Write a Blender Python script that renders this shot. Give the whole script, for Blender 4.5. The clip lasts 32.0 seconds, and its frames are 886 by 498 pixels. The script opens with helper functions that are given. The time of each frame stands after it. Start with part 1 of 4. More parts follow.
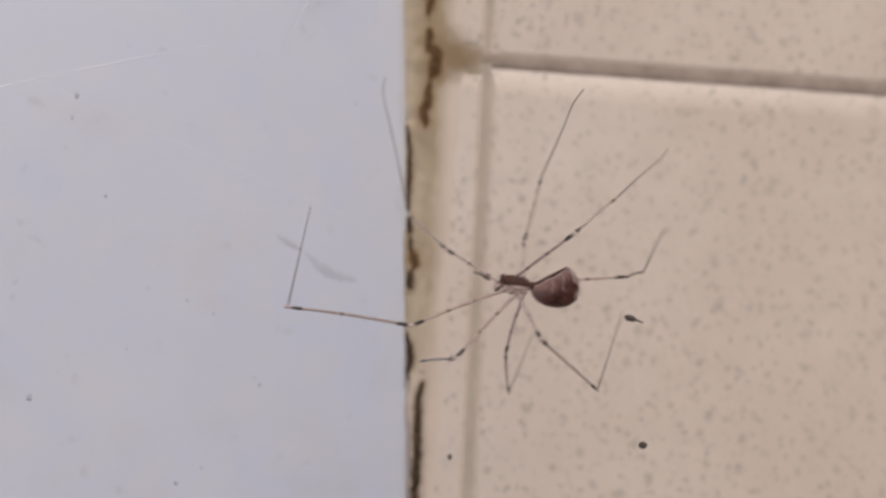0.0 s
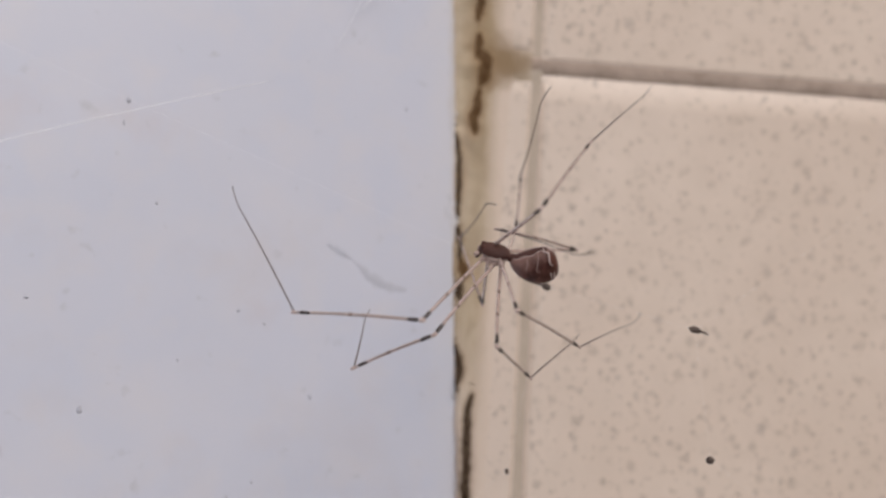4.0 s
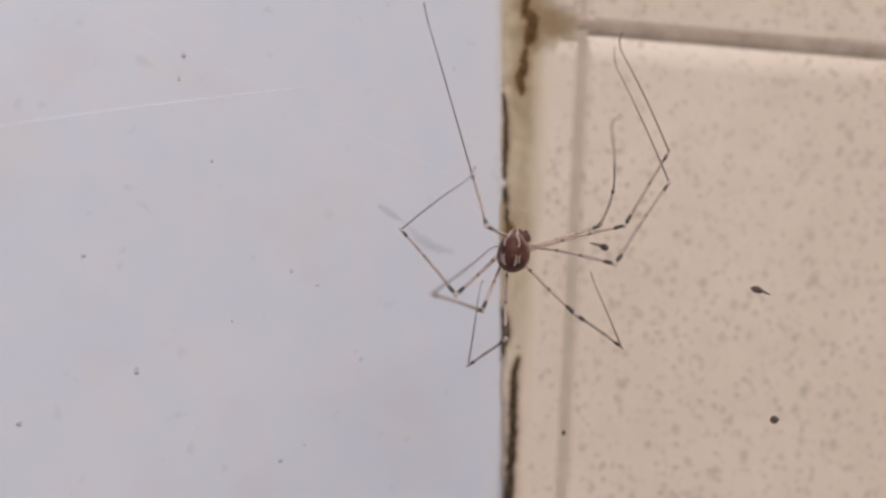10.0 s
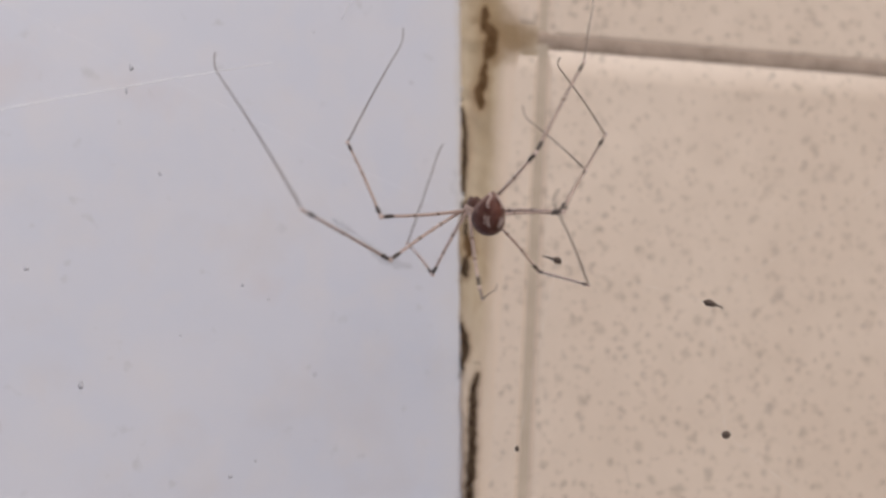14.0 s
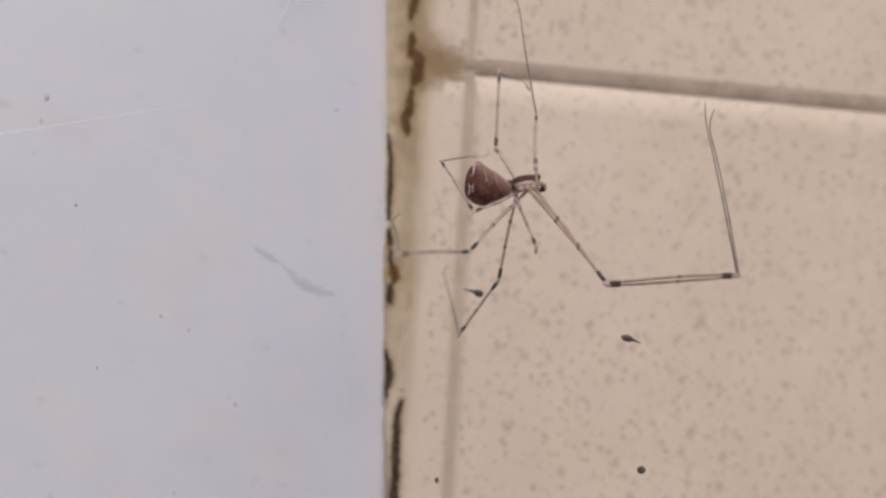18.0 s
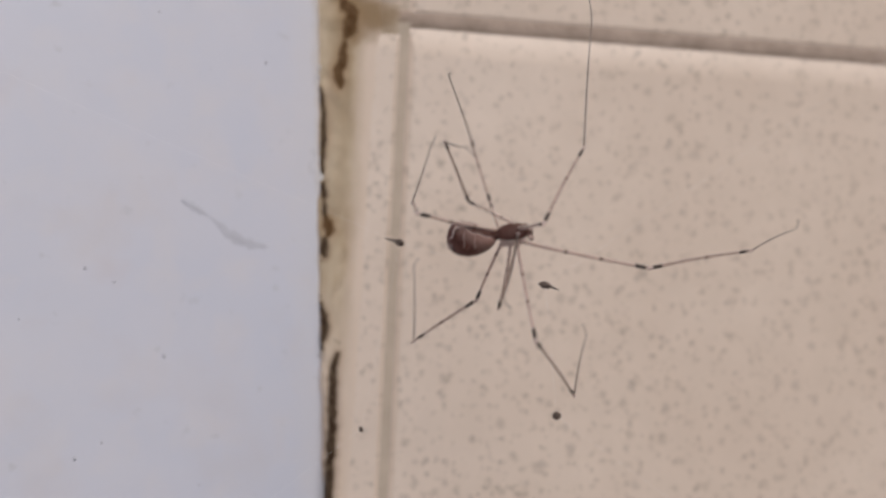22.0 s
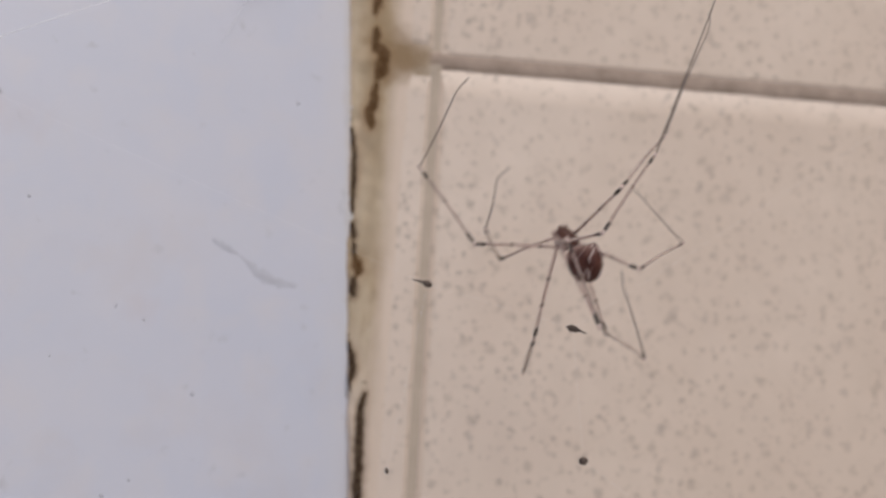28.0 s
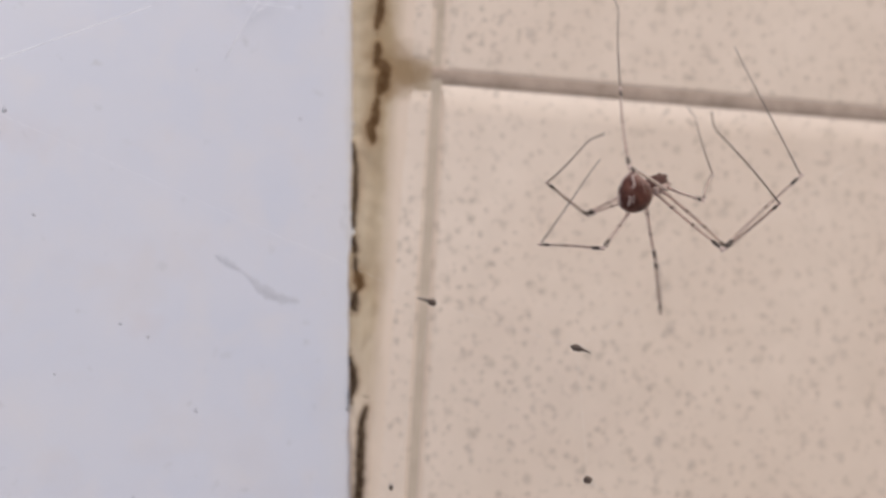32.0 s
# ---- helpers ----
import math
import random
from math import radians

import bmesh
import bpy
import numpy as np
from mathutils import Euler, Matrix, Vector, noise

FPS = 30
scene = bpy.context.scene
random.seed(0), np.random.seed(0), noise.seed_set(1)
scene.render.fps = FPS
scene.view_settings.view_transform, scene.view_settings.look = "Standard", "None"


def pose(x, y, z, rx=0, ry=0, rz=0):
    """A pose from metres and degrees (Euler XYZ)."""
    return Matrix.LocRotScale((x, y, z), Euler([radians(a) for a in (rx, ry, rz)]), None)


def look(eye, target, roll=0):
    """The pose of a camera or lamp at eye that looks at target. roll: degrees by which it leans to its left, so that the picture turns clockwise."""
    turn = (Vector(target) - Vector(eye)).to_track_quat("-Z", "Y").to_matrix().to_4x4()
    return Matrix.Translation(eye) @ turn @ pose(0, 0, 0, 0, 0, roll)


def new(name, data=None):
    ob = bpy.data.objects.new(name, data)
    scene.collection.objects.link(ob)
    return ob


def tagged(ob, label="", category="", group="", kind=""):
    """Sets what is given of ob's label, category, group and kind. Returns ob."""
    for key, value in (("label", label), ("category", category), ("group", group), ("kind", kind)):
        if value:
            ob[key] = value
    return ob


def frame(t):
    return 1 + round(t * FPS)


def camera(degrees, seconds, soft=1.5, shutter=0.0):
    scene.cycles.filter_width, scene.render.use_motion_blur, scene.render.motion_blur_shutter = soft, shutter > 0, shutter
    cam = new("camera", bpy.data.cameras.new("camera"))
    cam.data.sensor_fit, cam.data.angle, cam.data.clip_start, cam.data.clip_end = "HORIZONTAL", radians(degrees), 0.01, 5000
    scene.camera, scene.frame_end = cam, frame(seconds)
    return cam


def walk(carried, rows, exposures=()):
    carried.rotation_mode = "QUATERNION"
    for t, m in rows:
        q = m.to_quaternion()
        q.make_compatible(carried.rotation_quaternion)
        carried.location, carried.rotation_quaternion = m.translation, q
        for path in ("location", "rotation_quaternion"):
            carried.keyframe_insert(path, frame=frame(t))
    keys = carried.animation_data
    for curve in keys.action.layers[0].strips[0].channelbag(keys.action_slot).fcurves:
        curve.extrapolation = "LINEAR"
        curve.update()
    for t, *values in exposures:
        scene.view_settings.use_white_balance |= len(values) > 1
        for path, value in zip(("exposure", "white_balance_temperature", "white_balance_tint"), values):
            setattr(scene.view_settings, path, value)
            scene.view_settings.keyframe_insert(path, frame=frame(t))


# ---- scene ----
# Units are metres; the corner of tile wall and white panel stands at x = y = 0.
cam = camera(43.44, 32.0, soft=2.6, shutter=0.5)
cam.data.dof.use_dof = True
cam.data.dof.focus_distance = 0.066
cam.data.dof.aperture_fstop = 28
PATH = [
    (0, (-0.00801, -0.08363, 1.50029), (0.00096, -0.00418, 1.50293), 2.81),
    (0.5, (-0.00915, -0.08378, 1.50030), (0.00033, -0.00437, 1.50237), 2.61),
    (1, (-0.01051, -0.08270, 1.49945), (-0.00126, -0.00327, 1.50151), 2.92),
    (1.5, (-0.01212, -0.08153, 1.49873), (-0.00299, -0.00213, 1.50220), 3.38),
    (2, (-0.01317, -0.08174, 1.50017), (-0.00325, -0.00240, 1.50273), 2.84),
    (2.5, (-0.01198, -0.08115, 1.49906), (-0.00227, -0.00182, 1.50261), 3.09),
    (3, (-0.01187, -0.08161, 1.49906), (-0.00322, -0.00214, 1.50222), 3.01),
    (3.5, (-0.01184, -0.08156, 1.49958), (-0.00291, -0.00213, 1.50297), 2.98),
    (5.5, (-0.01450, -0.08138, 1.50074), (-0.00387, -0.00214, 1.50362), 2.97),
    (6, (-0.01654, -0.08069, 1.50020), (-0.00531, -0.00154, 1.50321), 2.99),
    (6.5, (-0.01729, -0.08019, 1.50088), (-0.00520, -0.00114, 1.50336), 3.03),
    (7, (-0.01802, -0.07967, 1.49938), (-0.00613, -0.00059, 1.50164), 2.78),
    (7.5, (-0.01763, -0.07965, 1.49860), (-0.00636, -0.00047, 1.50034), 2.93),
    (8, (-0.01646, -0.07982, 1.49858), (-0.00589, -0.00053, 1.49976), 2.59),
    (8.5, (-0.01567, -0.08017, 1.49833), (-0.00624, -0.00074, 1.49941), 2.68),
    (9, (-0.01625, -0.08024, 1.49861), (-0.00697, -0.00079, 1.49989), 2.75),
    (9.5, (-0.01746, -0.07996, 1.49870), (-0.00738, -0.00061, 1.49994), 2.86),
    (10, (-0.01723, -0.07994, 1.49888), (-0.00565, -0.00080, 1.50059), 2.93),
    (10.5, (-0.01606, -0.08031, 1.49896), (-0.00486, -0.00113, 1.50103), 2.95),
    (11, (-0.01617, -0.08041, 1.49882), (-0.00471, -0.00127, 1.50083), 2.94),
    (11.5, (-0.01641, -0.08036, 1.49833), (-0.00482, -0.00123, 1.50026), 2.98),
    (12, (-0.01524, -0.08038, 1.49901), (-0.00348, -0.00127, 1.50092), 3.08),
    (12.5, (-0.01520, -0.07996, 1.49876), (-0.00335, -0.00089, 1.50150), 3.06),
    (13, (-0.01348, -0.07984, 1.49849), (-0.00325, -0.00054, 1.50130), 2.93),
    (13.5, (-0.01397, -0.07975, 1.49836), (-0.00262, -0.00061, 1.50139), 3.04),
    (14, (-0.01347, -0.07985, 1.49840), (-0.00267, -0.00065, 1.50182), 2.92),
    (14.5, (-0.01453, -0.07960, 1.49837), (-0.00338, -0.00045, 1.50187), 2.88),
    (16.5, (-0.01616, -0.07989, 1.50043), (-0.00349, -0.00100, 1.50436), 3.50),
    (17, (-0.01434, -0.08000, 1.50016), (-0.00022, -0.00136, 1.50435), 3.51),
    (17.5, (-0.01240, -0.08004, 1.50147), (0.00127, -0.00128, 1.50450), 3.32),
    (18, (-0.01193, -0.08020, 1.50130), (0.00254, -0.00156, 1.50405), 3.27),
    (18.5, (-0.01205, -0.08003, 1.50047), (0.00236, -0.00138, 1.50305), 3.34),
    (19, (-0.01046, -0.08028, 1.50084), (0.00378, -0.00157, 1.50233), 3.10),
    (19.5, (-0.00932, -0.08041, 1.50061), (0.00514, -0.00174, 1.50208), 3.33),
    (20, (-0.00737, -0.08057, 1.50060), (0.00721, -0.00194, 1.50242), 3.12),
    (20.5, (-0.00583, -0.08095, 1.50093), (0.00782, -0.00213, 1.50235), 2.75),
    (21, (-0.00544, -0.08150, 1.50055), (0.00768, -0.00260, 1.50232), 2.87),
    (21.5, (-0.00530, -0.08147, 1.49978), (0.00686, -0.00241, 1.50117), 2.78),
    (22, (-0.00491, -0.08129, 1.50005), (0.00741, -0.00225, 1.50086), 2.69),
    (22.5, (-0.00474, -0.08162, 1.50022), (0.00830, -0.00269, 1.50103), 2.50),
    (23, (-0.00634, -0.08216, 1.50046), (0.00737, -0.00335, 1.50014), 2.73),
    (23.5, (-0.00450, -0.08203, 1.49987), (0.00805, -0.00302, 1.49936), 2.49),
    (24, (-0.00329, -0.08239, 1.49924), (0.00803, -0.00319, 1.49926), 2.25),
    (24.5, (-0.00189, -0.08248, 1.49978), (0.00958, -0.00331, 1.49971), 1.82),
    (26.5, (-0.00116, -0.08186, 1.49992), (0.00956, -0.00263, 1.50286), 3.58),
    (27, (-0.00285, -0.08125, 1.50029), (0.00750, -0.00199, 1.50353), 3.84),
    (27.5, (-0.00376, -0.08104, 1.50026), (0.00694, -0.00184, 1.50382), 3.60),
    (28, (-0.00466, -0.08137, 1.50048), (0.00520, -0.00204, 1.50369), 3.39),
    (28.5, (-0.00389, -0.08141, 1.50006), (0.00586, -0.00208, 1.50354), 3.40),
    (29, (-0.00418, -0.08172, 1.49977), (0.00533, -0.00235, 1.50296), 3.59),
    (29.5, (-0.00455, -0.08194, 1.50023), (0.00365, -0.00243, 1.50352), 3.65),
    (30, (-0.00493, -0.08168, 1.50066), (0.00375, -0.00222, 1.50379), 3.33),
    (30.5, (-0.00577, -0.08122, 1.50121), (0.00339, -0.00184, 1.50514), 3.57),
    (31, (-0.00550, -0.08114, 1.50122), (0.00425, -0.00182, 1.50471), 3.56),
    (31.5, (-0.00552, -0.08091, 1.50106), (0.00445, -0.00159, 1.50423), 3.58),
    (32, (-0.00652, -0.08164, 1.50228), (0.00498, -0.00251, 1.50476), 3.44),
]
EXPOSURES = [
    (0, -0.28, 6350, 10), (1, -0.22, 6350, 10), (2, -0.13, 6350, 10), (3, -0.22, 6350, 10), (6, -0.17, 6420, 10), (8, -0.24, 6500, 10), (9, -0.20, 6500, 10), (10, -0.19, 6500, 10), (11, -0.12, 6500, 10), (12, 0.0, 6500, 10), (12.5, -0.1, 6500, 10), (13, -0.2, 6500, 10), (17, -0.22, 6500, 10), (20, -0.24, 6500, 10), (21, -0.28, 6430, 10), (24, -0.28, 6300, 10), (28, -0.28, 6270, 10), (29, -0.26, 6310, 10), (30, -0.2, 6310, 10), (31, -0.2, 6310, 10), (32, -0.06, 6290, 10),
]
walk(cam, [(t, look(eye, target, roll)) for t, eye, target, roll in PATH], EXPOSURES)

# ---- light ----
world = bpy.data.worlds.new("room_air")
scene.world = world
world.use_nodes = True
world.node_tree.nodes["Background"].inputs[0].default_value = (0.8, 0.85, 1.0, 1)
world.node_tree.nodes["Background"].inputs[1].default_value = 0.02


def area_lamp(name, m, size, watts, colour):
    data = bpy.data.lights.new(name, "AREA")
    data.shape, data.size, data.size_y, data.energy, data.color = "RECTANGLE", size[0], size[1], watts, colour
    ob = new(name, data)
    ob.matrix_world = m
    return ob


area_lamp("ceiling_light", look((0.27, -0.8, 2.36), (0.27, -0.8, 0)), (1.1, 1.1), 17.8, (1.0, 0.95, 0.92))
# Unseen cool fill behind the camera, added to even out panel and tiles.
area_lamp("cool_fill", look((-0.25, -2.31, 1.45), (-0.25, 0, 1.45)), (1.4, 1.5), 13, (0.72, 0.84, 1.0))

# ---- materials ----


def material(name, colour, rough=0.5, metal=0.0, bump=0.0, bump_scale=2000.0):
    mat = bpy.data.materials.new(name)
    mat.use_nodes = True
    nodes, links = mat.node_tree.nodes, mat.node_tree.links
    shader = nodes["Principled BSDF"]
    shader.inputs["Base Color"].default_value = (*colour, 1)
    shader.inputs["Roughness"].default_value = rough
    shader.inputs["Metallic"].default_value = metal
    if bump:
        tex = noise_at(mat, bump_scale, 4)
        node = nodes.new("ShaderNodeBump")
        node.inputs["Strength"].default_value = bump
        node.inputs["Distance"].default_value = 0.0002
        links.new(tex.outputs["Fac"], node.inputs["Height"])
        links.new(node.outputs["Normal"], shader.inputs["Normal"])
    return mat


def noise_at(mat, scale, detail=3.0, rough=0.55, stretch=(1, 1, 1), shift=(0, 0, 0), coords="Object"):
    nodes, links = mat.node_tree.nodes, mat.node_tree.links
    place, mapping, tex = nodes.new("ShaderNodeTexCoord"), nodes.new("ShaderNodeMapping"), nodes.new("ShaderNodeTexNoise")
    mapping.inputs["Scale"].default_value = stretch
    mapping.inputs["Location"].default_value = shift
    tex.inputs["Scale"].default_value, tex.inputs["Detail"].default_value, tex.inputs["Roughness"].default_value = scale, detail, rough
    links.new(place.outputs[coords], mapping.inputs["Vector"])
    links.new(mapping.outputs["Vector"], tex.inputs["Vector"])
    return tex


def ramp(mat, source, stops):
    node = mat.node_tree.nodes.new("ShaderNodeValToRGB")
    mat.node_tree.links.new(source, node.inputs["Fac"])
    marks = node.color_ramp.elements
    while len(marks) < len(stops):
        marks.new(0.5)
    for mark, (at, value) in zip(marks, stops):
        mark.position = at
        mark.color = (*value, 1) if isinstance(value, tuple) else (value, value, value, 1)
    return node.outputs["Color"]


def mix(mat, fac, a, b, mode="MIX"):
    node = mat.node_tree.nodes.new("ShaderNodeMix")
    node.data_type, node.blend_type = "RGBA", mode
    for socket, value in ((node.inputs[0], fac), (node.inputs[6], a), (node.inputs[7], b)):
        if isinstance(value, (int, float)):
            socket.default_value = value
        elif isinstance(value, tuple):
            socket.default_value = (*value, 1)
        else:
            mat.node_tree.links.new(value, socket)
    return node.outputs[2]


def coloured(mat, colour):
    mat.node_tree.links.new(colour, mat.node_tree.nodes["Principled BSDF"].inputs["Base Color"])
    return mat


def round_spot(mat, centre, squash, stops, wobble=0.5):
    """A blotch with an uneven outline round a place in the world; squash stretches it along the axes."""
    nodes, links = mat.node_tree.nodes, mat.node_tree.links
    where, away, size, length = nodes.new("ShaderNodeNewGeometry"), nodes.new("ShaderNodeVectorMath"), nodes.new("ShaderNodeVectorMath"), nodes.new("ShaderNodeVectorMath")
    away.operation, size.operation, length.operation = "SUBTRACT", "MULTIPLY", "LENGTH"
    away.inputs[1].default_value, size.inputs[1].default_value = centre, [1 / q for q in squash]
    links.new(where.outputs["Position"], away.inputs[0])
    links.new(away.outputs[0], size.inputs[0])
    links.new(size.outputs[0], length.inputs[0])
    rough = nodes.new("ShaderNodeMath")
    rough.operation = "MULTIPLY_ADD"
    tex = nodes.new("ShaderNodeTexNoise")
    tex.inputs["Scale"].default_value, tex.inputs["Detail"].default_value = 900, 4
    links.new(where.outputs["Position"], tex.inputs["Vector"])
    links.new(tex.outputs["Fac"], rough.inputs[0])
    rough.inputs[1].default_value = wobble
    links.new(length.outputs["Value"], rough.inputs[2])
    return ramp(mat, rough.outputs[0], stops)


BROWN = (0.29, 0.195, 0.112)
CORNER_STAIN = ((0.0013, 0.0, 1.5179), (0.0038, 0.01, 0.0034), [(0.38, 0.95), (0.8, 0.45), (1.25, 0.0)], 0.55)
JOINT_STAIN = ((0.0021, 0.0, 1.5177), (0.0033, 0.01, 0.0016), [(0.40, 0.9), (0.75, 0.6), (1.3, 0.0)], 0.7)
UPPER_STAIN = ((0.0003, 0.0, 1.5188), (0.0034, 0.01, 0.0085), [(0.5, 0.8), (1.15, 0.0)])


def specks(mat, scale, size, strength, shift):
    """Small uneven spots scattered one by one, as a mask."""
    nodes, links = mat.node_tree.nodes, mat.node_tree.links
    where, wobble, cells = nodes.new("ShaderNodeNewGeometry"), nodes.new("ShaderNodeVectorMath"), nodes.new("ShaderNodeTexVoronoi")
    rough = noise_at(mat, scale * 2.3, 2, shift=(shift, shift, 0))
    wobble.operation = "MULTIPLY_ADD"
    wobble.inputs[1].default_value = [0.75 / scale] * 3
    links.new(rough.outputs["Color"], wobble.inputs[0])
    links.new(where.outputs["Position"], wobble.inputs[2])
    moved = nodes.new("ShaderNodeVectorMath")
    moved.inputs[1].default_value = (shift, 0.37 * shift, 1.7 * shift)
    links.new(wobble.outputs[0], moved.inputs[0])
    cells.inputs["Scale"].default_value = scale
    links.new(moved.outputs[0], cells.inputs["Vector"])
    return ramp(mat, cells.outputs["Distance"], [(size * 0.55, strength), (size * 1.15, 0.0)])


def make_tile():
    mat = material("speckled_glaze", (0.6, 0.5, 0.4), 0.32, bump=0.04, bump_scale=900)
    base = ramp(mat, noise_at(mat, 60, 4).outputs["Fac"], [(0.3, (0.678, 0.532, 0.428)), (0.7, (0.738, 0.592, 0.486))])
    haze = ramp(mat, noise_at(mat, 420, 3).outputs["Fac"], [(0.35, 0.0), (0.7, 0.3)])
    base = mix(mat, haze, base, (0.585, 0.463, 0.37))
    crowd = ramp(mat, noise_at(mat, 60, 2, shift=(0.3, 0.1, 0.7)).outputs["Fac"], [(0.34, 0.45), (0.6, 1.0)])
    for scale, size, strength, tint, shift in ((620, 0.24, 0.46, (0.37, 0.28, 0.21), 0.0), (1050, 0.25, 0.56, (0.32, 0.235, 0.175), 0.31), (420, 0.17, 0.5, (0.36, 0.28, 0.225), 0.57), (1500, 0.22, 0.5, (0.36, 0.27, 0.205), 0.83)):
        spots = mix(mat, 1.0, specks(mat, scale, size, strength, shift), crowd, "MULTIPLY")
        base = mix(mat, spots, base, tint)
    worn = mix(mat, 1.0, round_spot(mat, *CORNER_STAIN), (0.85, 0.85, 0.85), "MULTIPLY")
    base = mix(mat, worn, base, BROWN)
    return coloured(mat, mix(mat, round_spot(mat, *JOINT_STAIN), base, BROWN))


def panel_rim(mat, reach, stops):
    """A mask on the panel that fades out within that reach of its leaning edge, unevenly."""
    nodes, links = mat.node_tree.nodes, mat.node_tree.links
    where, across, uneven, spread = nodes.new("ShaderNodeNewGeometry"), nodes.new("ShaderNodeVectorMath"), nodes.new("ShaderNodeMath"), nodes.new("ShaderNodeMapRange")
    across.operation, uneven.operation = "DOT_PRODUCT", "MULTIPLY_ADD"
    across.inputs[1].default_value = (1.0, 0.0, 0.0712)
    links.new(where.outputs["Position"], across.inputs[0])
    uneven.inputs[1].default_value = reach * 0.9
    links.new(noise_at(mat, 520, 5, 0.6, shift=(0.5, 0.2, 0.7)).outputs["Fac"], uneven.inputs[0])
    links.new(across.outputs["Value"], uneven.inputs[2])
    edge = 1.5 * 0.0712 - 0.0009 + reach * 0.45
    spread.inputs["From Min"].default_value, spread.inputs["From Max"].default_value = edge - reach, edge
    links.new(uneven.outputs[0], spread.inputs["Value"])
    return ramp(mat, spread.outputs["Result"], stops)


def make_panel():
    mat = material("white_gloss_paint", (0.75, 0.74, 0.77), 0.45, bump=0.05, bump_scale=700)
    base = ramp(mat, noise_at(mat, 28, 4, 0.6).outputs["Fac"], [(0.32, (0.537, 0.535, 0.602)), (0.5, (0.545, 0.536, 0.599)), (0.68, (0.562, 0.547, 0.600))])
    cloud = ramp(mat, noise_at(mat, 190, 3, 0.5, shift=(0.6, 0.3, 0.8)).outputs["Fac"], [(0.38, 0.0), (0.66, 0.5)])
    base = mix(mat, cloud, base, (0.512, 0.518, 0.598))
    warm = ramp(mat, noise_at(mat, 320, 3, 0.5, shift=(0.9, 0.7, 0.4)).outputs["Fac"], [(0.48, 0.0), (0.72, 0.6)])
    base = mix(mat, warm, base, (0.580, 0.548, 0.578))
    stain = ramp(mat, noise_at(mat, 160, 4, shift=(0.2, 0.5, 0.1)).outputs["Fac"], [(0.54, 0.0), (0.75, 0.35)])
    base = mix(mat, stain, base, (0.53, 0.475, 0.475))
    for centre, size in (((-0.0225, -0.0105, 1.5098), (0.0042, 0.0042, 0.0030)), ((-0.0300, -0.0142, 1.5100), (0.0050, 0.0050, 0.0040)), ((-0.0150, -0.0070, 1.4985), (0.0030, 0.0030, 0.0022))):
        base = mix(mat, round_spot(mat, centre, size, [(0.45, 0.34), (1.35, 0.0)], 0.8), base, (0.53, 0.465, 0.48))
    base = mix(mat, panel_rim(mat, 0.0030, [(0.0, 0.0), (1.0, 0.55)]), base, (0.585, 0.555, 0.565))
    base = mix(mat, panel_rim(mat, 0.0009, [(0.2, 0.0), (1.0, 0.75)]), base, (0.50, 0.43, 0.375))
    speck = ramp(mat, noise_at(mat, 700, 2.0, 0.5, shift=(1, 2, 3)).outputs["Fac"], [(0.67, 0.0), (0.77, 0.4)])
    return coloured(mat, mix(mat, speck, base, (0.40, 0.385, 0.40)))


def along_axis(mat, axis, amount, stops, seed):
    """A mask that fades along a world axis, with an uneven edge of that many metres."""
    nodes, links = mat.node_tree.nodes, mat.node_tree.links
    where, axes, uneven, spread = nodes.new("ShaderNodeNewGeometry"), nodes.new("ShaderNodeSeparateXYZ"), nodes.new("ShaderNodeMath"), nodes.new("ShaderNodeMapRange")
    uneven.operation = "MULTIPLY_ADD"
    uneven.inputs[1].default_value = amount
    links.new(where.outputs["Position"], axes.inputs[0])
    links.new(noise_at(mat, 340, 4, shift=(seed, 0.4, 0.9)).outputs["Fac"], uneven.inputs[0])
    links.new(axes.outputs[axis], uneven.inputs[2])
    spread.inputs["From Min"].default_value, spread.inputs["From Max"].default_value = (at + amount / 2 for at in stops)
    links.new(uneven.outputs[0], spread.inputs["Value"])
    return spread.outputs["Result"]


def crusted(mat, base):
    """Mould on the bead: a soft brown halo, and a ragged crust from rusty brown to black, where the mesh carries it."""
    nodes, links = mat.node_tree.nodes, mat.node_tree.links
    amount, kind, ragged = nodes.new("ShaderNodeAttribute"), nodes.new("ShaderNodeAttribute"), nodes.new("ShaderNodeMath")
    amount.attribute_name, kind.attribute_name = "mould", "mould_black"
    ragged.operation = "MULTIPLY_ADD"
    ragged.inputs[1].default_value = 0.5
    links.new(noise_at(mat, 2600, 5, 0.65, shift=(0.3, 0.8, 0.1)).outputs["Fac"], ragged.inputs[0])
    links.new(amount.outputs["Fac"], ragged.inputs[2])
    mottle = ramp(mat, noise_at(mat, 3500, 3).outputs["Fac"], [(0.35, 0.75), (0.6, 1.0)])
    halo = mix(mat, kind.outputs["Fac"], (0.30, 0.19, 0.10), (0.25, 0.165, 0.10))
    crust = mix(mat, kind.outputs["Fac"], (0.09, 0.045, 0.018), (0.036, 0.020, 0.011))
    base = mix(mat, ramp(mat, ragged.outputs[0], [(0.35, 0.0), (0.75, 0.4), (1.0, 0.85)]), base, halo)
    return mix(mat, mix(mat, 1.0, ramp(mat, ragged.outputs[0], [(0.82, 0.0), (1.16, 1.0)]), mottle, "MULTIPLY"), base, crust)


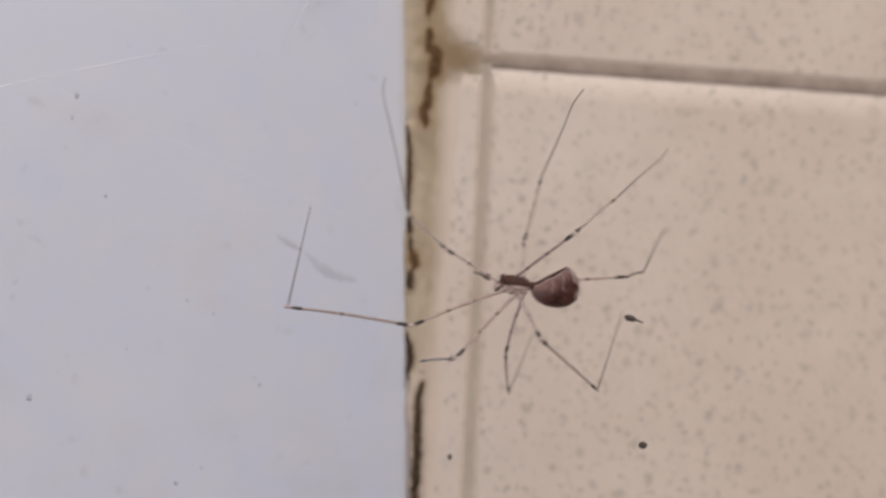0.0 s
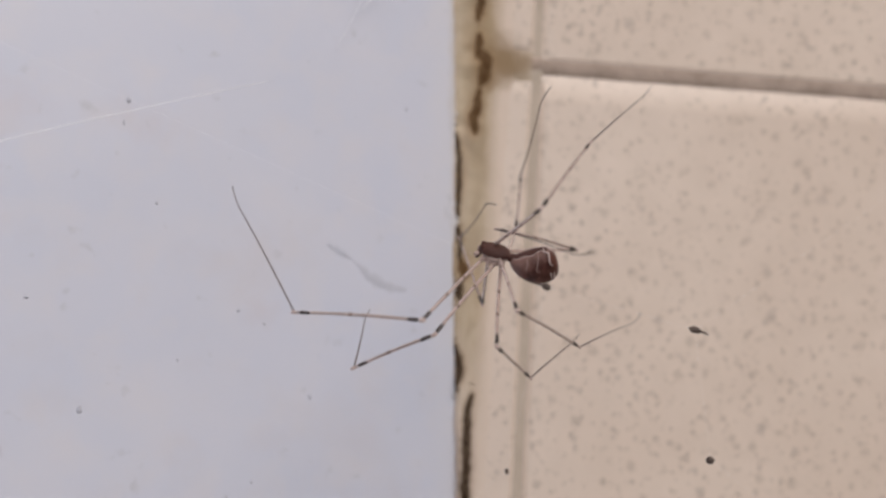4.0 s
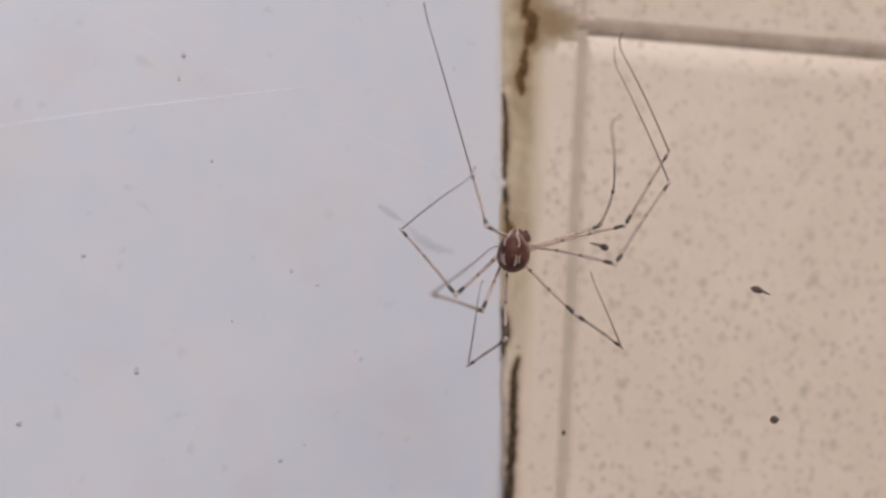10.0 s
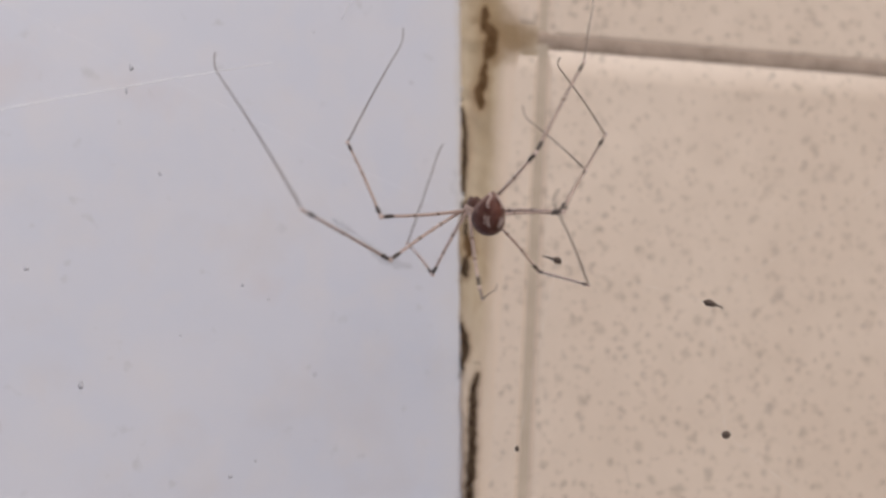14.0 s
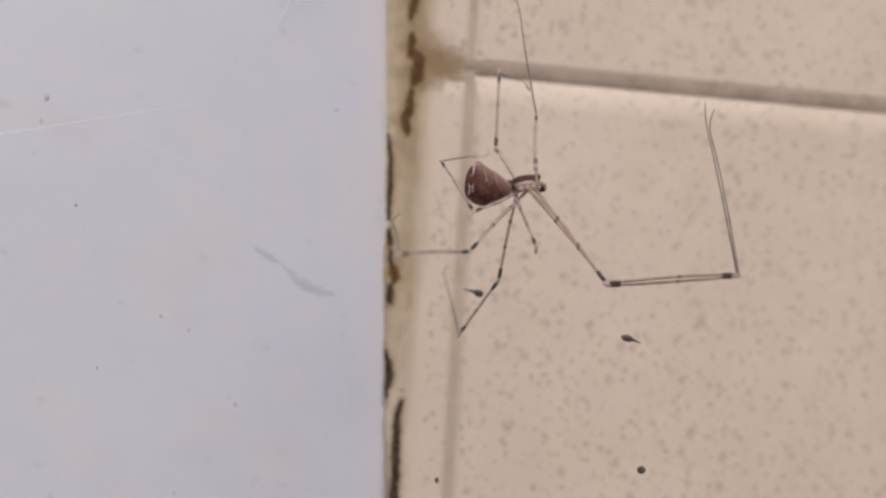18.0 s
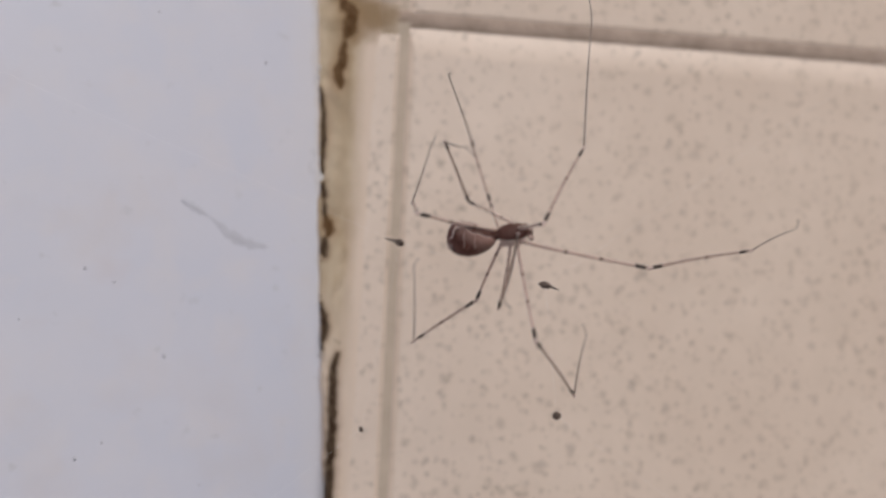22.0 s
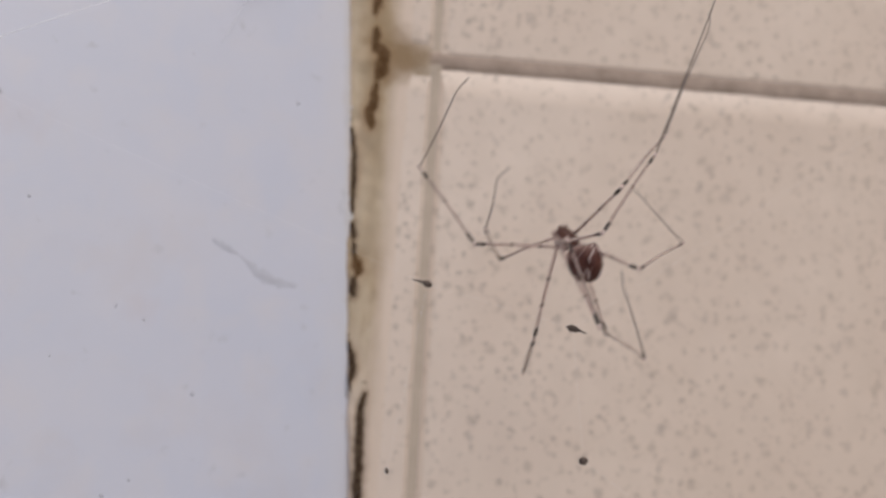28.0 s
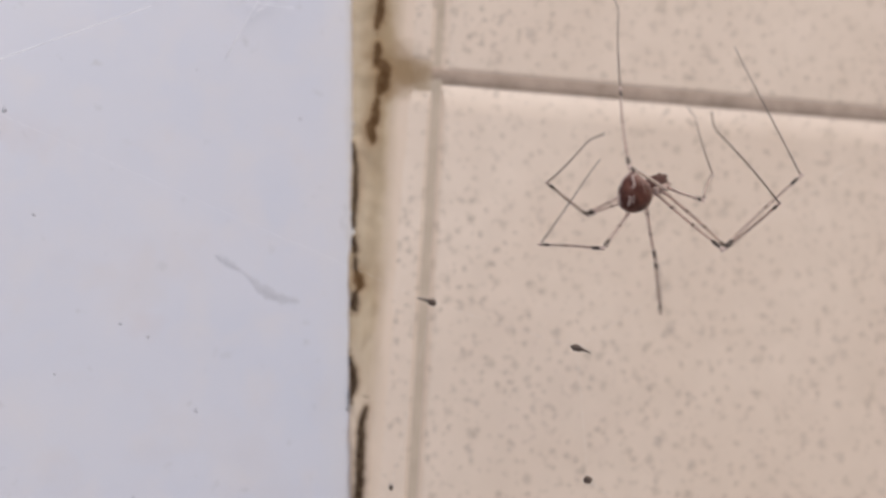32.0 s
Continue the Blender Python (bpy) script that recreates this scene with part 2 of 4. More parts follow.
def make_silicone():
    mat = material("aged_sealant", (0.6, 0.48, 0.3), 0.5, bump=0.35, bump_scale=1500)
    base = ramp(mat, noise_at(mat, 420, 4, stretch=(1, 1, 0.3)).outputs["Fac"], [(0.3, (0.40, 0.30, 0.20)), (0.5, (0.50, 0.39, 0.275)), (0.75, (0.59, 0.485, 0.375))])
    dirt = ramp(mat, noise_at(mat, 380, 5, shift=(0.7, 0, 0.2)).outputs["Fac"], [(0.54, 0.0), (0.72, 0.5)])
    base = mix(mat, dirt, base, (0.37, 0.28, 0.17))
    smear = ramp(mat, noise_at(mat, 900, 3, stretch=(1, 1, 0.12), shift=(0.2, 0.0, 0.5)).outputs["Fac"], [(0.5, 0.0), (0.66, 0.4)])
    base = mix(mat, smear, base, (0.43, 0.31, 0.215))
    base = mix(mat, along_axis(mat, "Z", 0.004, (1.4985, 1.4900), 0.3), base, (0.64, 0.515, 0.42))
    base = mix(mat, round_spot(mat, *UPPER_STAIN), base, (0.36, 0.255, 0.15))
    base = mix(mat, along_axis(mat, "X", 0.0012, (0.0004, 0.00165), 0.1), base, (0.69, 0.548, 0.446))
    base = mix(mat, round_spot(mat, *CORNER_STAIN), base, BROWN)
    base = mix(mat, round_spot(mat, *JOINT_STAIN), base, BROWN)
    mat.node_tree.nodes["Principled BSDF"].inputs["Specular IOR Level"].default_value = 0.08
    return coloured(mat, crusted(mat, base))


def make_grout(name, dark, light):
    mat = material(name, light, 0.9, bump=0.4, bump_scale=2500)
    base = ramp(mat, noise_at(mat, 500, 5).outputs["Fac"], [(0.3, dark), (0.7, light)])
    base = mix(mat, round_spot(mat, *CORNER_STAIN), base, BROWN)
    return coloured(mat, mix(mat, round_spot(mat, *JOINT_STAIN), base, BROWN))


TILE, PANEL, SEALANT = make_tile(), make_panel(), make_silicone()
GROUT = make_grout("grey_beige_grout", (0.36, 0.27, 0.208), (0.55, 0.43, 0.35))
FILLER = make_grout("pale_joint_filler", (0.45, 0.357, 0.278), (0.55, 0.438, 0.345))
BROWN_GROUT = make_grout("brownish_joint_grout", (0.355, 0.262, 0.203), (0.52, 0.39, 0.312))
STAINED = make_grout("brown_stained_grout", (0.47, 0.36, 0.26), (0.60, 0.475, 0.37))
RUST = material("brown_mould", (0.13, 0.062, 0.026), 1.0, bump=0.6, bump_scale=3000)
MOULD = material("black_mould", (0.06, 0.036, 0.022), 1.0, bump=0.6, bump_scale=3000)
for crust in (RUST, MOULD):
    crust.node_tree.nodes["Principled BSDF"].inputs["Specular IOR Level"].default_value = 0.1
FLAKE = material("chipped_white_paint", (0.64, 0.62, 0.62), 0.7, bump=0.5, bump_scale=6000)
PLASTER = material("white_plaster", (0.7, 0.68, 0.64), 0.8, bump=0.2, bump_scale=60)
FLOORING = material("grey_floor", (0.35, 0.33, 0.3), 0.5, bump=0.1, bump_scale=40)
HUSK = material("dry_insect_husk", (0.085, 0.056, 0.042), 0.6, bump=0.6, bump_scale=5000)
SILK = material("white_silk", (0.86, 0.85, 0.88), 0.35)
BANDS = material("dark_leg_band", (0.05, 0.034, 0.027), 0.45)
RINGS = material("brown_leg_ring", (0.27, 0.19, 0.152), 0.45)
CARAPACE = material("brown_carapace", (0.066, 0.024, 0.017), 0.5, bump=0.4, bump_scale=6000)
CARAPACE.node_tree.nodes["Principled BSDF"].inputs["Specular IOR Level"].default_value = 0.25
SHELL = material("pale_translucent_shell", (0.47, 0.34, 0.285), 0.45, bump=0.3, bump_scale=5000)
PALE = material("pale_brown_cuticle", (0.47, 0.33, 0.28), 0.45)
EDGING = material("pale_stripe_edging", (0.45, 0.325, 0.285), 0.5)
FLANK = material("faint_flank_marking", (0.34, 0.22, 0.185), 0.5)
MARKING = material("cream_marking", (0.52, 0.39, 0.345), 0.5)


def make_leg(name, light, dark, amount, clear=0.0):
    mat = material(name, light, 0.4)
    mat.node_tree.nodes["Principled BSDF"].inputs["Transmission Weight"].default_value = clear
    mat.node_tree.nodes["Principled BSDF"].inputs["IOR"].default_value = 1.12 if clear else 1.45
    return coloured(mat, mix(mat, ramp(mat, noise_at(mat, 2500, 2).outputs["Fac"], [(0.35, 0.0), (0.65, amount)]), light, dark))


FEMUR = make_leg("translucent_femur", (0.66, 0.51, 0.455), (0.47, 0.355, 0.31), 0.6, 0.55)
TIBIA = make_leg("brown_tibia", (0.53, 0.405, 0.355), (0.33, 0.25, 0.213), 0.7, 0.45)
TARSUS = make_leg("thin_dark_tarsus", (0.13, 0.095, 0.08), (0.07, 0.05, 0.044), 0.8)


def make_abdomen():
    mat = material("mottled_abdomen", (0.1, 0.05, 0.04), 0.5, bump=0.25, bump_scale=4000)
    nodes, links = mat.node_tree.nodes, mat.node_tree.links
    base = ramp(mat, noise_at(mat, 1500, 4, 0.6).outputs["Fac"], [(0.32, (0.045, 0.013, 0.009)), (0.5, (0.078, 0.025, 0.017)), (0.7, (0.135, 0.05, 0.036))])
    place, axes, uneven = nodes.new("ShaderNodeTexCoord"), nodes.new("ShaderNodeSeparateXYZ"), nodes.new("ShaderNodeMath")
    uneven.operation = "MULTIPLY_ADD"
    uneven.inputs[1].default_value = 0.0012
    links.new(place.outputs["Object"], axes.inputs[0])
    links.new(noise_at(mat, 1100, 3, shift=(0.4, 0.1, 0.6)).outputs["Fac"], uneven.inputs[0])
    forward = nodes.new("ShaderNodeMath")
    forward.operation = "MULTIPLY_ADD"
    forward.inputs[1].default_value = 1.2
    links.new(axes.outputs["X"], forward.inputs[0])
    links.new(axes.outputs["Z"], forward.inputs[2])
    links.new(forward.outputs[0], uneven.inputs[2])
    height = nodes.new("ShaderNodeMapRange")
    height.inputs["From Min"].default_value, height.inputs["From Max"].default_value = -0.0022, -0.0009
    links.new(uneven.outputs[0], height.inputs["Value"])
    base = mix(mat, ramp(mat, height.outputs["Result"], [(0.0, 0.0), (1.0, 0.75)]), base, (0.33, 0.195, 0.162))
    mat.node_tree.nodes["Principled BSDF"].inputs["Specular IOR Level"].default_value = 0.25
    dots = ramp(mat, noise_at(mat, 4200, 2).outputs["Fac"], [(0.60, 0.0), (0.7, 0.4)])
    return coloured(mat, mix(mat, dots, base, (0.30, 0.19, 0.16)))


ABDOMEN = make_abdomen()

# ---- builders ----


def mesh_from(name, bm, mat, smooth=True):
    data = bpy.data.meshes.new(name)
    bm.normal_update()
    bm.to_mesh(data)
    bm.free()
    if mat:
        data.materials.append(mat)
    if smooth:
        data.shade_smooth()
    return data


def part(name, bm, mat, parent, label="", smooth=True):
    ob = new(name, mesh_from(name, bm, mat, smooth))
    ob.parent = parent
    if label:
        ob["label"] = label
    return ob


def box(lo, hi, bevel=0.0, segments=2):
    bm = bmesh.new()
    bmesh.ops.create_cube(bm, size=1)
    for v in bm.verts:
        v.co = Vector([lo[i] + (v.co[i] + 0.5) * (hi[i] - lo[i]) for i in range(3)])
    if bevel:
        bmesh.ops.bevel(bm, geom=bm.edges[:], offset=bevel, segments=segments, profile=0.6, affect="EDGES")
    return bm


def tube(points, radii, sides=8):
    """A closed tube through points, with a radius at each."""
    bm = bmesh.new()
    rings, last = [], len(points) - 1
    for i, (p, r) in enumerate(zip(points, radii)):
        ahead = (points[min(i + 1, last)] - points[max(i - 1, 0)]).normalized()
        side = ahead.cross(Vector((0.3, 0.9, 0.2))).normalized()
        up = side.cross(ahead)
        rings.append([bm.verts.new(p + r * (math.cos(a) * side + math.sin(a) * up)) for a in (2 * math.pi * k / sides for k in range(sides))])
    for a, b in zip(rings, rings[1:]):
        for k in range(sides):
            bm.faces.new((a[k], a[(k + 1) % sides], b[(k + 1) % sides], b[k]))
    bm.faces.new(rings[0][::-1])
    bm.faces.new(rings[-1])
    return bm


def ellipsoid_at(centre, radii, seed=0.0):
    """A small lumpy body."""
    bm = bmesh.new()
    bmesh.ops.create_uvsphere(bm, u_segments=8, v_segments=6, radius=1)
    for v in bm.verts:
        n = 1 + 0.4 * noise.noise(v.co * 1.5 + Vector((seed * 3.3, 1.0, seed)))
        v.co = Vector([centre[i] + radii[i] * v.co[i] * n for i in range(3)])
    return bm


# ---- the corner ----
SLANT = radians(25.7)
LEAN = -0.079
ROW_Z = 1.5178


def structure(name, bm, mat, label, smooth=False):
    return tagged(new(name, mesh_from(name, bm, mat, smooth)), label, "wall", kind="structure")


wall = structure("wall_tiled", box((-0.05, 0.00036, 0), (2.0, 0.1, 2.4)), GROUT, "cream speckled ceramic tile wall with grey-beige grout")


def slanted(p):
    """From along the panel, out of it and up, to the world; the panel's edge leans a little."""
    s, d, z = p
    s += 0.0010 - LEAN * (z - 1.5)
    return Vector((-s * math.cos(SLANT) + d * math.sin(SLANT), -s * math.sin(SLANT) - d * math.cos(SLANT), z))


def panel_mesh():
    bm = box((0.0, -0.02, 0.0), (1.0, 0.0, 2.4))
    rim = [e for e in bm.edges if all(v.co.x < 0.001 and v.co.y > -0.001 for v in e.verts)]
    bmesh.ops.bevel(bm, geom=rim, offset=0.0003, segments=4, profile=0.5, affect="EDGES")
    for v in bm.verts:
        v.co = slanted(v.co)
    return bm


panel = structure("wall_panel", panel_mesh(), PANEL, "white painted panel with faint stains, sealed to the tiles", smooth=True)
structure("wall_right", box((2.0, -2.3, 0), (2.1, 0.1, 2.4)), PLASTER, "plain white plaster wall")


def wall_with_opening(x0, x1, z0, z1):
    """The far wall, 10 cm thick, with an opening added for the unseen fill lamp."""
    bm = bmesh.new()
    for lo, hi in (((-1.1, 0), (x0, 2.4)), ((x1, 0), (2.1, 2.4)), ((x0, 0), (x1, z0)), ((x0, z1), (x1, 2.4))):
        corners = [bm.verts.new((x, y, z)) for y in (-2.4, -2.3) for x, z in ((lo[0], lo[1]), (hi[0], lo[1]), (hi[0], hi[1]), (lo[0], hi[1]))]
        for face in ((0, 1, 2, 3), (7, 6, 5, 4), (0, 4, 5, 1), (1, 5, 6, 2), (2, 6, 7, 3), (3, 7, 4, 0)):
            bm.faces.new([corners[k] for k in face])
    return bm


structure("wall_back", wall_with_opening(-0.96, 0.46, 0.69, 2.21), PLASTER, "plain white plaster wall with an added opening for the fill lamp")
structure("wall_left", box((-1.1, -2.3, 0), (-0.80, -0.38, 2.4)), PLASTER, "plain white plaster wall")
structure("ceiling", box((-1.1, -2.4, 2.4), (2.1, 0.1, 2.5)), PLASTER, "plain white ceiling")
structure("floor", box((-1.1, -2.4, -0.1), (2.1, 0.1, 0)), FLOORING, "plain grey floor")


PROFILE = [(-0.12, 0.0006), (0.0, -0.0004), (0.05, -0.00072), (0.14, -0.00082), (0.26, -0.00078), (0.40, -0.0007), (0.56, -0.00054), (0.70, -0.00036), (0.84, -0.00018), (0.96, -0.00009), (1.08, -0.00004), (1.2, -0.00001), (1.3, 0.0003)]
ACROSS = 44
# Streaks of mould along the bead, point by point: x, height and half width; rusty ones first, black ones after.
RUSTY = [
    [(-0.0008, 1.5265, 0.00015), (-0.0006, 1.5245, 0.00018)],
    [(-0.00045, 1.5232, 0.00016), (-0.0004, 1.52206, 0.00021), (-0.00053, 1.52143, 0.00021), (-0.00065, 1.52071, 0.00010)],
    [(-0.00041, 1.51941, 0.00017), (-0.00045, 1.51874, 0.00019), (-0.00043, 1.51825, 0.00021), (0.00028, 1.51774, 0.00025), (0.00022, 1.51723, 0.00031), (0.00009, 1.51664, 0.00031), (-0.00014, 1.51616, 0.00019)],
    [(-0.00025, 1.51533, 0.00015), (-0.0003, 1.51462, 0.00021), (-0.00038, 1.51387, 0.00023), (-0.00063, 1.51323, 0.00024), (-0.00048, 1.51275, 0.00023), (-0.00037, 1.5123, 0.00011)],
    [(-0.001, 1.50267, 0.00015), (-0.00076, 1.50211, 0.00026), (-0.00077, 1.50162, 0.00015)],
]
BLACK = [
    [(-0.00185, 1.51201, 0.00007), (-0.00162, 1.51101, 0.00010), (-0.00148, 1.50979, 0.00009), (-0.00142, 1.50836, 0.00013), (-0.00147, 1.50693, 0.0001), (-0.00143, 1.50582, 0.00006)],
    [(-0.0013, 1.5051, 0.00012), (-0.00122, 1.50437, 0.00015)],
    [(-0.00122, 1.50373, 0.00008), (-0.00105, 1.5029, 0.0001)],
    [(-0.00102, 1.50103, 0.00016), (-0.00097, 1.50022, 0.00016)],
    [(-0.00108, 1.4964, 0.00011), (-0.00083, 1.49568, 0.00015), (-0.00066, 1.49487, 0.00017), (-0.00078, 1.49414, 0.00016), (-0.0009, 1.4934, 0.0001)],
    [(0.00025, 1.4928, 0.00012), (0.00005, 1.49194, 0.00015), (0.00007, 1.49093, 0.00018), (0.0001, 1.48971, 0.0002), (0.00011, 1.4881, 0.00022), (0.00016, 1.48608, 0.00021), (0.00012, 1.4805, 0.0002), (0.0001, 1.474, 0.0002)],
]


def mould_at(x, z):
    """How thick the mould lies at a place of the bead, from 0 to 1, and whether it is the black kind."""
    best, black = 0.0, 0.0
    x += 0.00012 * noise.noise((4.0, 8.0, z * 1500)) + 0.00005 * noise.noise((x * 2000, 2.0, z * 2200))
    for kind, streaks in ((0.0, RUSTY), (1.0, BLACK)):
        for line in streaks:
            if not line[-1][1] - 0.001 < z < line[0][1] + 0.001:
                continue
            for (x0, z0, r0), (x1, z1, r1) in zip(line, line[1:]):
                dx, dz = x1 - x0, z1 - z0
                f = min(1.0, max(0.0, ((x - x0) * dx + (z - z0) * dz) / (dx * dx + dz * dz)))
                d = math.hypot(x - x0 - f * dx, 0.7 * (z - z0 - f * dz)) / (r0 + f * (r1 - r0))
                if 1 - d / 4.5 > best:
                    best, black = 1 - d / 4.5, kind
    return best, black


def bead_edges(z):
    return -0.0015 + LEAN * (z - 1.5) + 0.00018 * noise.noise((2.0, 7.0, z * 500)), 0.0013 + 0.00025 * noise.noise((9.0, 1.0, z * 260))


def bead_at(f, z):
    """A point of the bead's uneven face: f across it from panel to tiles, at a height."""
    lo, hi = bead_edges(z)
    k = next(i for i in range(1, len(PROFILE)) if f <= PROFILE[i][0] or i == len(PROFILE) - 1)
    (f0, y0), (f1, y1) = PROFILE[k - 1], PROFILE[k]
    y = y0 + (y1 - y0) * (f - f0) / (f1 - f0)
    n = noise.noise((f * 4, 3.1, z * 900)) * 0.00012 + noise.noise((f * 2, 5.0, z * 220)) * 0.00016
    return Vector((lo + f * (hi - lo), y - n * min(1.0, max(0.08, (1.0 - f) * 3)), z))


def sealant_mesh():
    """The bead in the corner: an uneven strip, sagging and pitted along its height, feathered out on the tiles and crusted with mould."""
    bm = bmesh.new()
    amount, kind = bm.verts.layers.float.new("mould"), bm.verts.layers.float.new("mould_black")
    rows, count = [], 760
    for i in range(count):
        z = 1.455 + 0.10 * i / (count - 1)
        row = []
        for k in range(ACROSS + 1):
            p = bead_at(PROFILE[0][0] + (PROFILE[-1][0] - PROFILE[0][0]) * k / ACROSS, z)
            thick, black = mould_at(p.x, z)
            p.y -= 0.00008 * max(0.0, thick - 0.5) * (1 + 0.9 * noise.noise((p.x * 2500, 1.0, z * 2500)))
            v = bm.verts.new(p)
            v[amount], v[kind] = thick, black
            row.append(v)
        rows.append(row)
    for a, b in zip(rows, rows[1:]):
        for k in range(ACROSS):
            bm.faces.new((a[k], a[k + 1], b[k + 1], b[k]))
    return bm


sealant = tagged(new("sealant_bead", mesh_from("sealant_bead", sealant_mesh(), SEALANT)), "yellowed sealant bead with brown stains and black mould", "sealant", kind="structure")


for black, streaks in ((False, RUSTY), (True, BLACK)):
    for line in streaks:
        for k in range(5 * len(line)):
            x, z, radius = random.choice(line)
            x, z = x + radius * random.gauss(0, 1.0), z + random.gauss(0, 0.0005)
            lo, hi = bead_edges(z)
            size = random.uniform(0.00003, 0.00007)
            y = bead_at(min(1.0, max(0.03, (x - lo) / (hi - lo))), z).y
            part("mould_speck", ellipsoid_at((x, y, z), (size, 0.00003, size * random.uniform(0.7, 1.6)), k), MOULD if black else RUST, sealant)


def on_panel(s, z, d=0.0):
    """A place on the panel: s along it from the corner, d out of it."""
    return Vector((-s * math.cos(SLANT) + d * math.sin(SLANT), -s * math.sin(SLANT) - d * math.cos(SLANT), z))


FLECK = material("grey_brown_fleck", (0.495, 0.48, 0.525), 0.7, bump=0.5, bump_scale=4000)


def fleck(s, z, size, tall=1.0):
    bm = bmesh.new()
    bmesh.ops.create_uvsphere(bm, u_segments=10, v_segments=6, radius=1)
    for v in bm.verts:
        n = 1 + 0.35 * noise.noise(v.co * 1.7 + Vector((s * 900, z * 900, 0)))
        size_n = size * 0.8 * n
        v.co = on_panel(s + v.co.x * size_n, z + v.co.z * size_n * tall, v.co.y * size * 0.2)
    part("fleck", bm, FLECK, panel, "small grey fleck")


for s_at, z_at, size, tall in (
    (0.0280, 1.49215, 0.00021, 1.4), (0.01272, 1.49283, 0.00019, 1.1), (0.01829, 1.4864, 0.00019, 1.0), (0.0345, 1.4893, 0.00022, 1.2),
    (0.01822, 1.4985, 0.00016, 1.0), (0.01634, 1.49766, 0.00013, 1.0), (0.0315, 1.4988, 0.00018, 0.9), (0.0064, 1.51326, 0.00017, 1.0),
    (0.02404, 1.505, 0.00016, 1.0), (0.0262, 1.5112, 0.00016, 1.8), (0.0264, 1.5098, 0.00011, 2.2), (0.0166, 1.4873, 0.00013, 1.0),
    (0.0221, 1.4952, 0.0001, 1.0), (0.0098, 1.4841, 0.00013, 1.0), (0.0305, 1.4835, 0.00014, 1.0), (0.0142, 1.5155, 0.0001, 1.0),
):
    fleck(s_at, z_at, size, tall)


def scuff(points, width, lift, colour):
    """A faint, uneven scuff on the paint."""
    path = []
    for (s0, z0), (s1, z1) in zip(points, points[1:]):
        path += [(s0 + (s1 - s0) * k / 8, z0 + (z1 - z0) * k / 8) for k in range(8)]
    bm = bmesh.new()
    rows = []
    for k, (a, z) in enumerate(path):
        half = width * (0.2 + math.sin(math.pi * (k + 0.5) / len(path))) * (1 + 0.7 * noise.noise((k * 0.45, 2.0, z * 300)))
        rows.append([bm.verts.new(on_panel(a, z + half * e, 0.00002 * (1 - abs(e)) + 0.000004 + lift)) for e in (-1, -0.4, 0.4, 1)])
    for a, b in zip(rows, rows[1:]):
        for k in range(3):
            bm.faces.new((a[k], a[k + 1], b[k + 1], b[k]))
    part("scuff_mark", bm, material("grey_scuff", colour, 0.6, bump=0.3, bump_scale=3000), panel, "faint grey scuff")


SCUFF_LINE = [(0.0121, 1.50325), (0.0112, 1.50285), (0.0100, 1.50231), (0.0086, 1.50114), (0.0070, 1.50055), (0.0053, 1.5004)]
scuff(SCUFF_LINE[:3], 0.00026, 0.0, (0.545, 0.532, 0.584))
scuff(SCUFF_LINE[2:], 0.00036, 0.0, (0.540, 0.525, 0.575))
scuff(SCUFF_LINE[1:3], 0.00012, 0.00001, (0.524, 0.507, 0.556))
scuff(SCUFF_LINE[3:5], 0.00020, 0.00001, (0.514, 0.496, 0.545))

for k in range(34):
    z = 1.472 + 0.058 * (k + random.random()) / 34
    edge = 0.0011 - LEAN * (z - 1.5)
    size = random.choice((0.00005, 0.00007, 0.0001, 0.00018))
    bm = ellipsoid_at(on_panel(edge + random.uniform(-0.00005, 0.0002), z, 0.00001), (size, size * 0.5, size * random.uniform(0.8, 2.2)), k)
    part("paint_flake", bm, FLAKE, panel, "white paint flake")

# ---- the tiles ----


def tile_mesh(width, height, rims, drops):
    """A glazed tile, its front at y = 0 and its lower left corner at the origin; it falls away over its left, lower, right and upper rims, by the lower and the upper drop."""
    bm = bmesh.new()
    left, low, right, top = rims
    loops = [[bm.verts.new((x, 0.002, z)) for x, z in ((0, 0), (width, 0), (width, height), (0, height))]]
    for k in range(23):
        f, y = k / 22, (1 - k / 22) ** 1.5
        places = ((left * f, low * f, 0), (width - right * f, low * f, 0), (width - right * f, height - top * f, 1), (left * f, height - top * f, 1))
        loops.append([bm.verts.new((x, drops[end] * y, z)) for x, z, end in places])
    for a, b in zip(loops, loops[1:]):
        for k in range(4):
            bm.faces.new((a[k], a[(k + 1) % 4], b[(k + 1) % 4], b[k]))
    bm.faces.new(loops[-1])
    return bm


JOINT, WIDE = 0.0008, 0.150
STRIP_LEFT, STRIP_RIGHT, TILE_LEFT = 0.0003, 0.0039, 0.0044
tile_data = mesh_from("tile", tile_mesh(WIDE, WIDE, (0.0007, 0.0004, 0.0007, 0.0022), (0.0002, 0.00038)), TILE, smooth=False)
for row in (-2, -1, 0, 1):
    z = ROW_Z - 0.00055 + JOINT + row * (WIDE + JOINT)
    for x in (TILE_LEFT, TILE_LEFT + WIDE + JOINT):
        ob = new("tile", tile_data)
        ob.parent = wall
        ob.location = (x, 0, z)
strip_data = mesh_from("tile", tile_mesh(STRIP_RIGHT - STRIP_LEFT, WIDE, (0.0010, 0.0008, 0.0004, 0.0016), (0.00025, 0.00025)), TILE, smooth=False)
for row in (-1, 0):
    strip = new("tile", strip_data)
    strip.parent = wall
    strip["label"] = "narrow cut tile strip"
    strip.location = (STRIP_LEFT, 0, ROW_Z + (0.0006 if row == 0 else -0.0009 - WIDE))
filler = box((STRIP_RIGHT - 0.0004, 0.00018, 1.3), (TILE_LEFT + 0.00015, 0.001, 1.7))
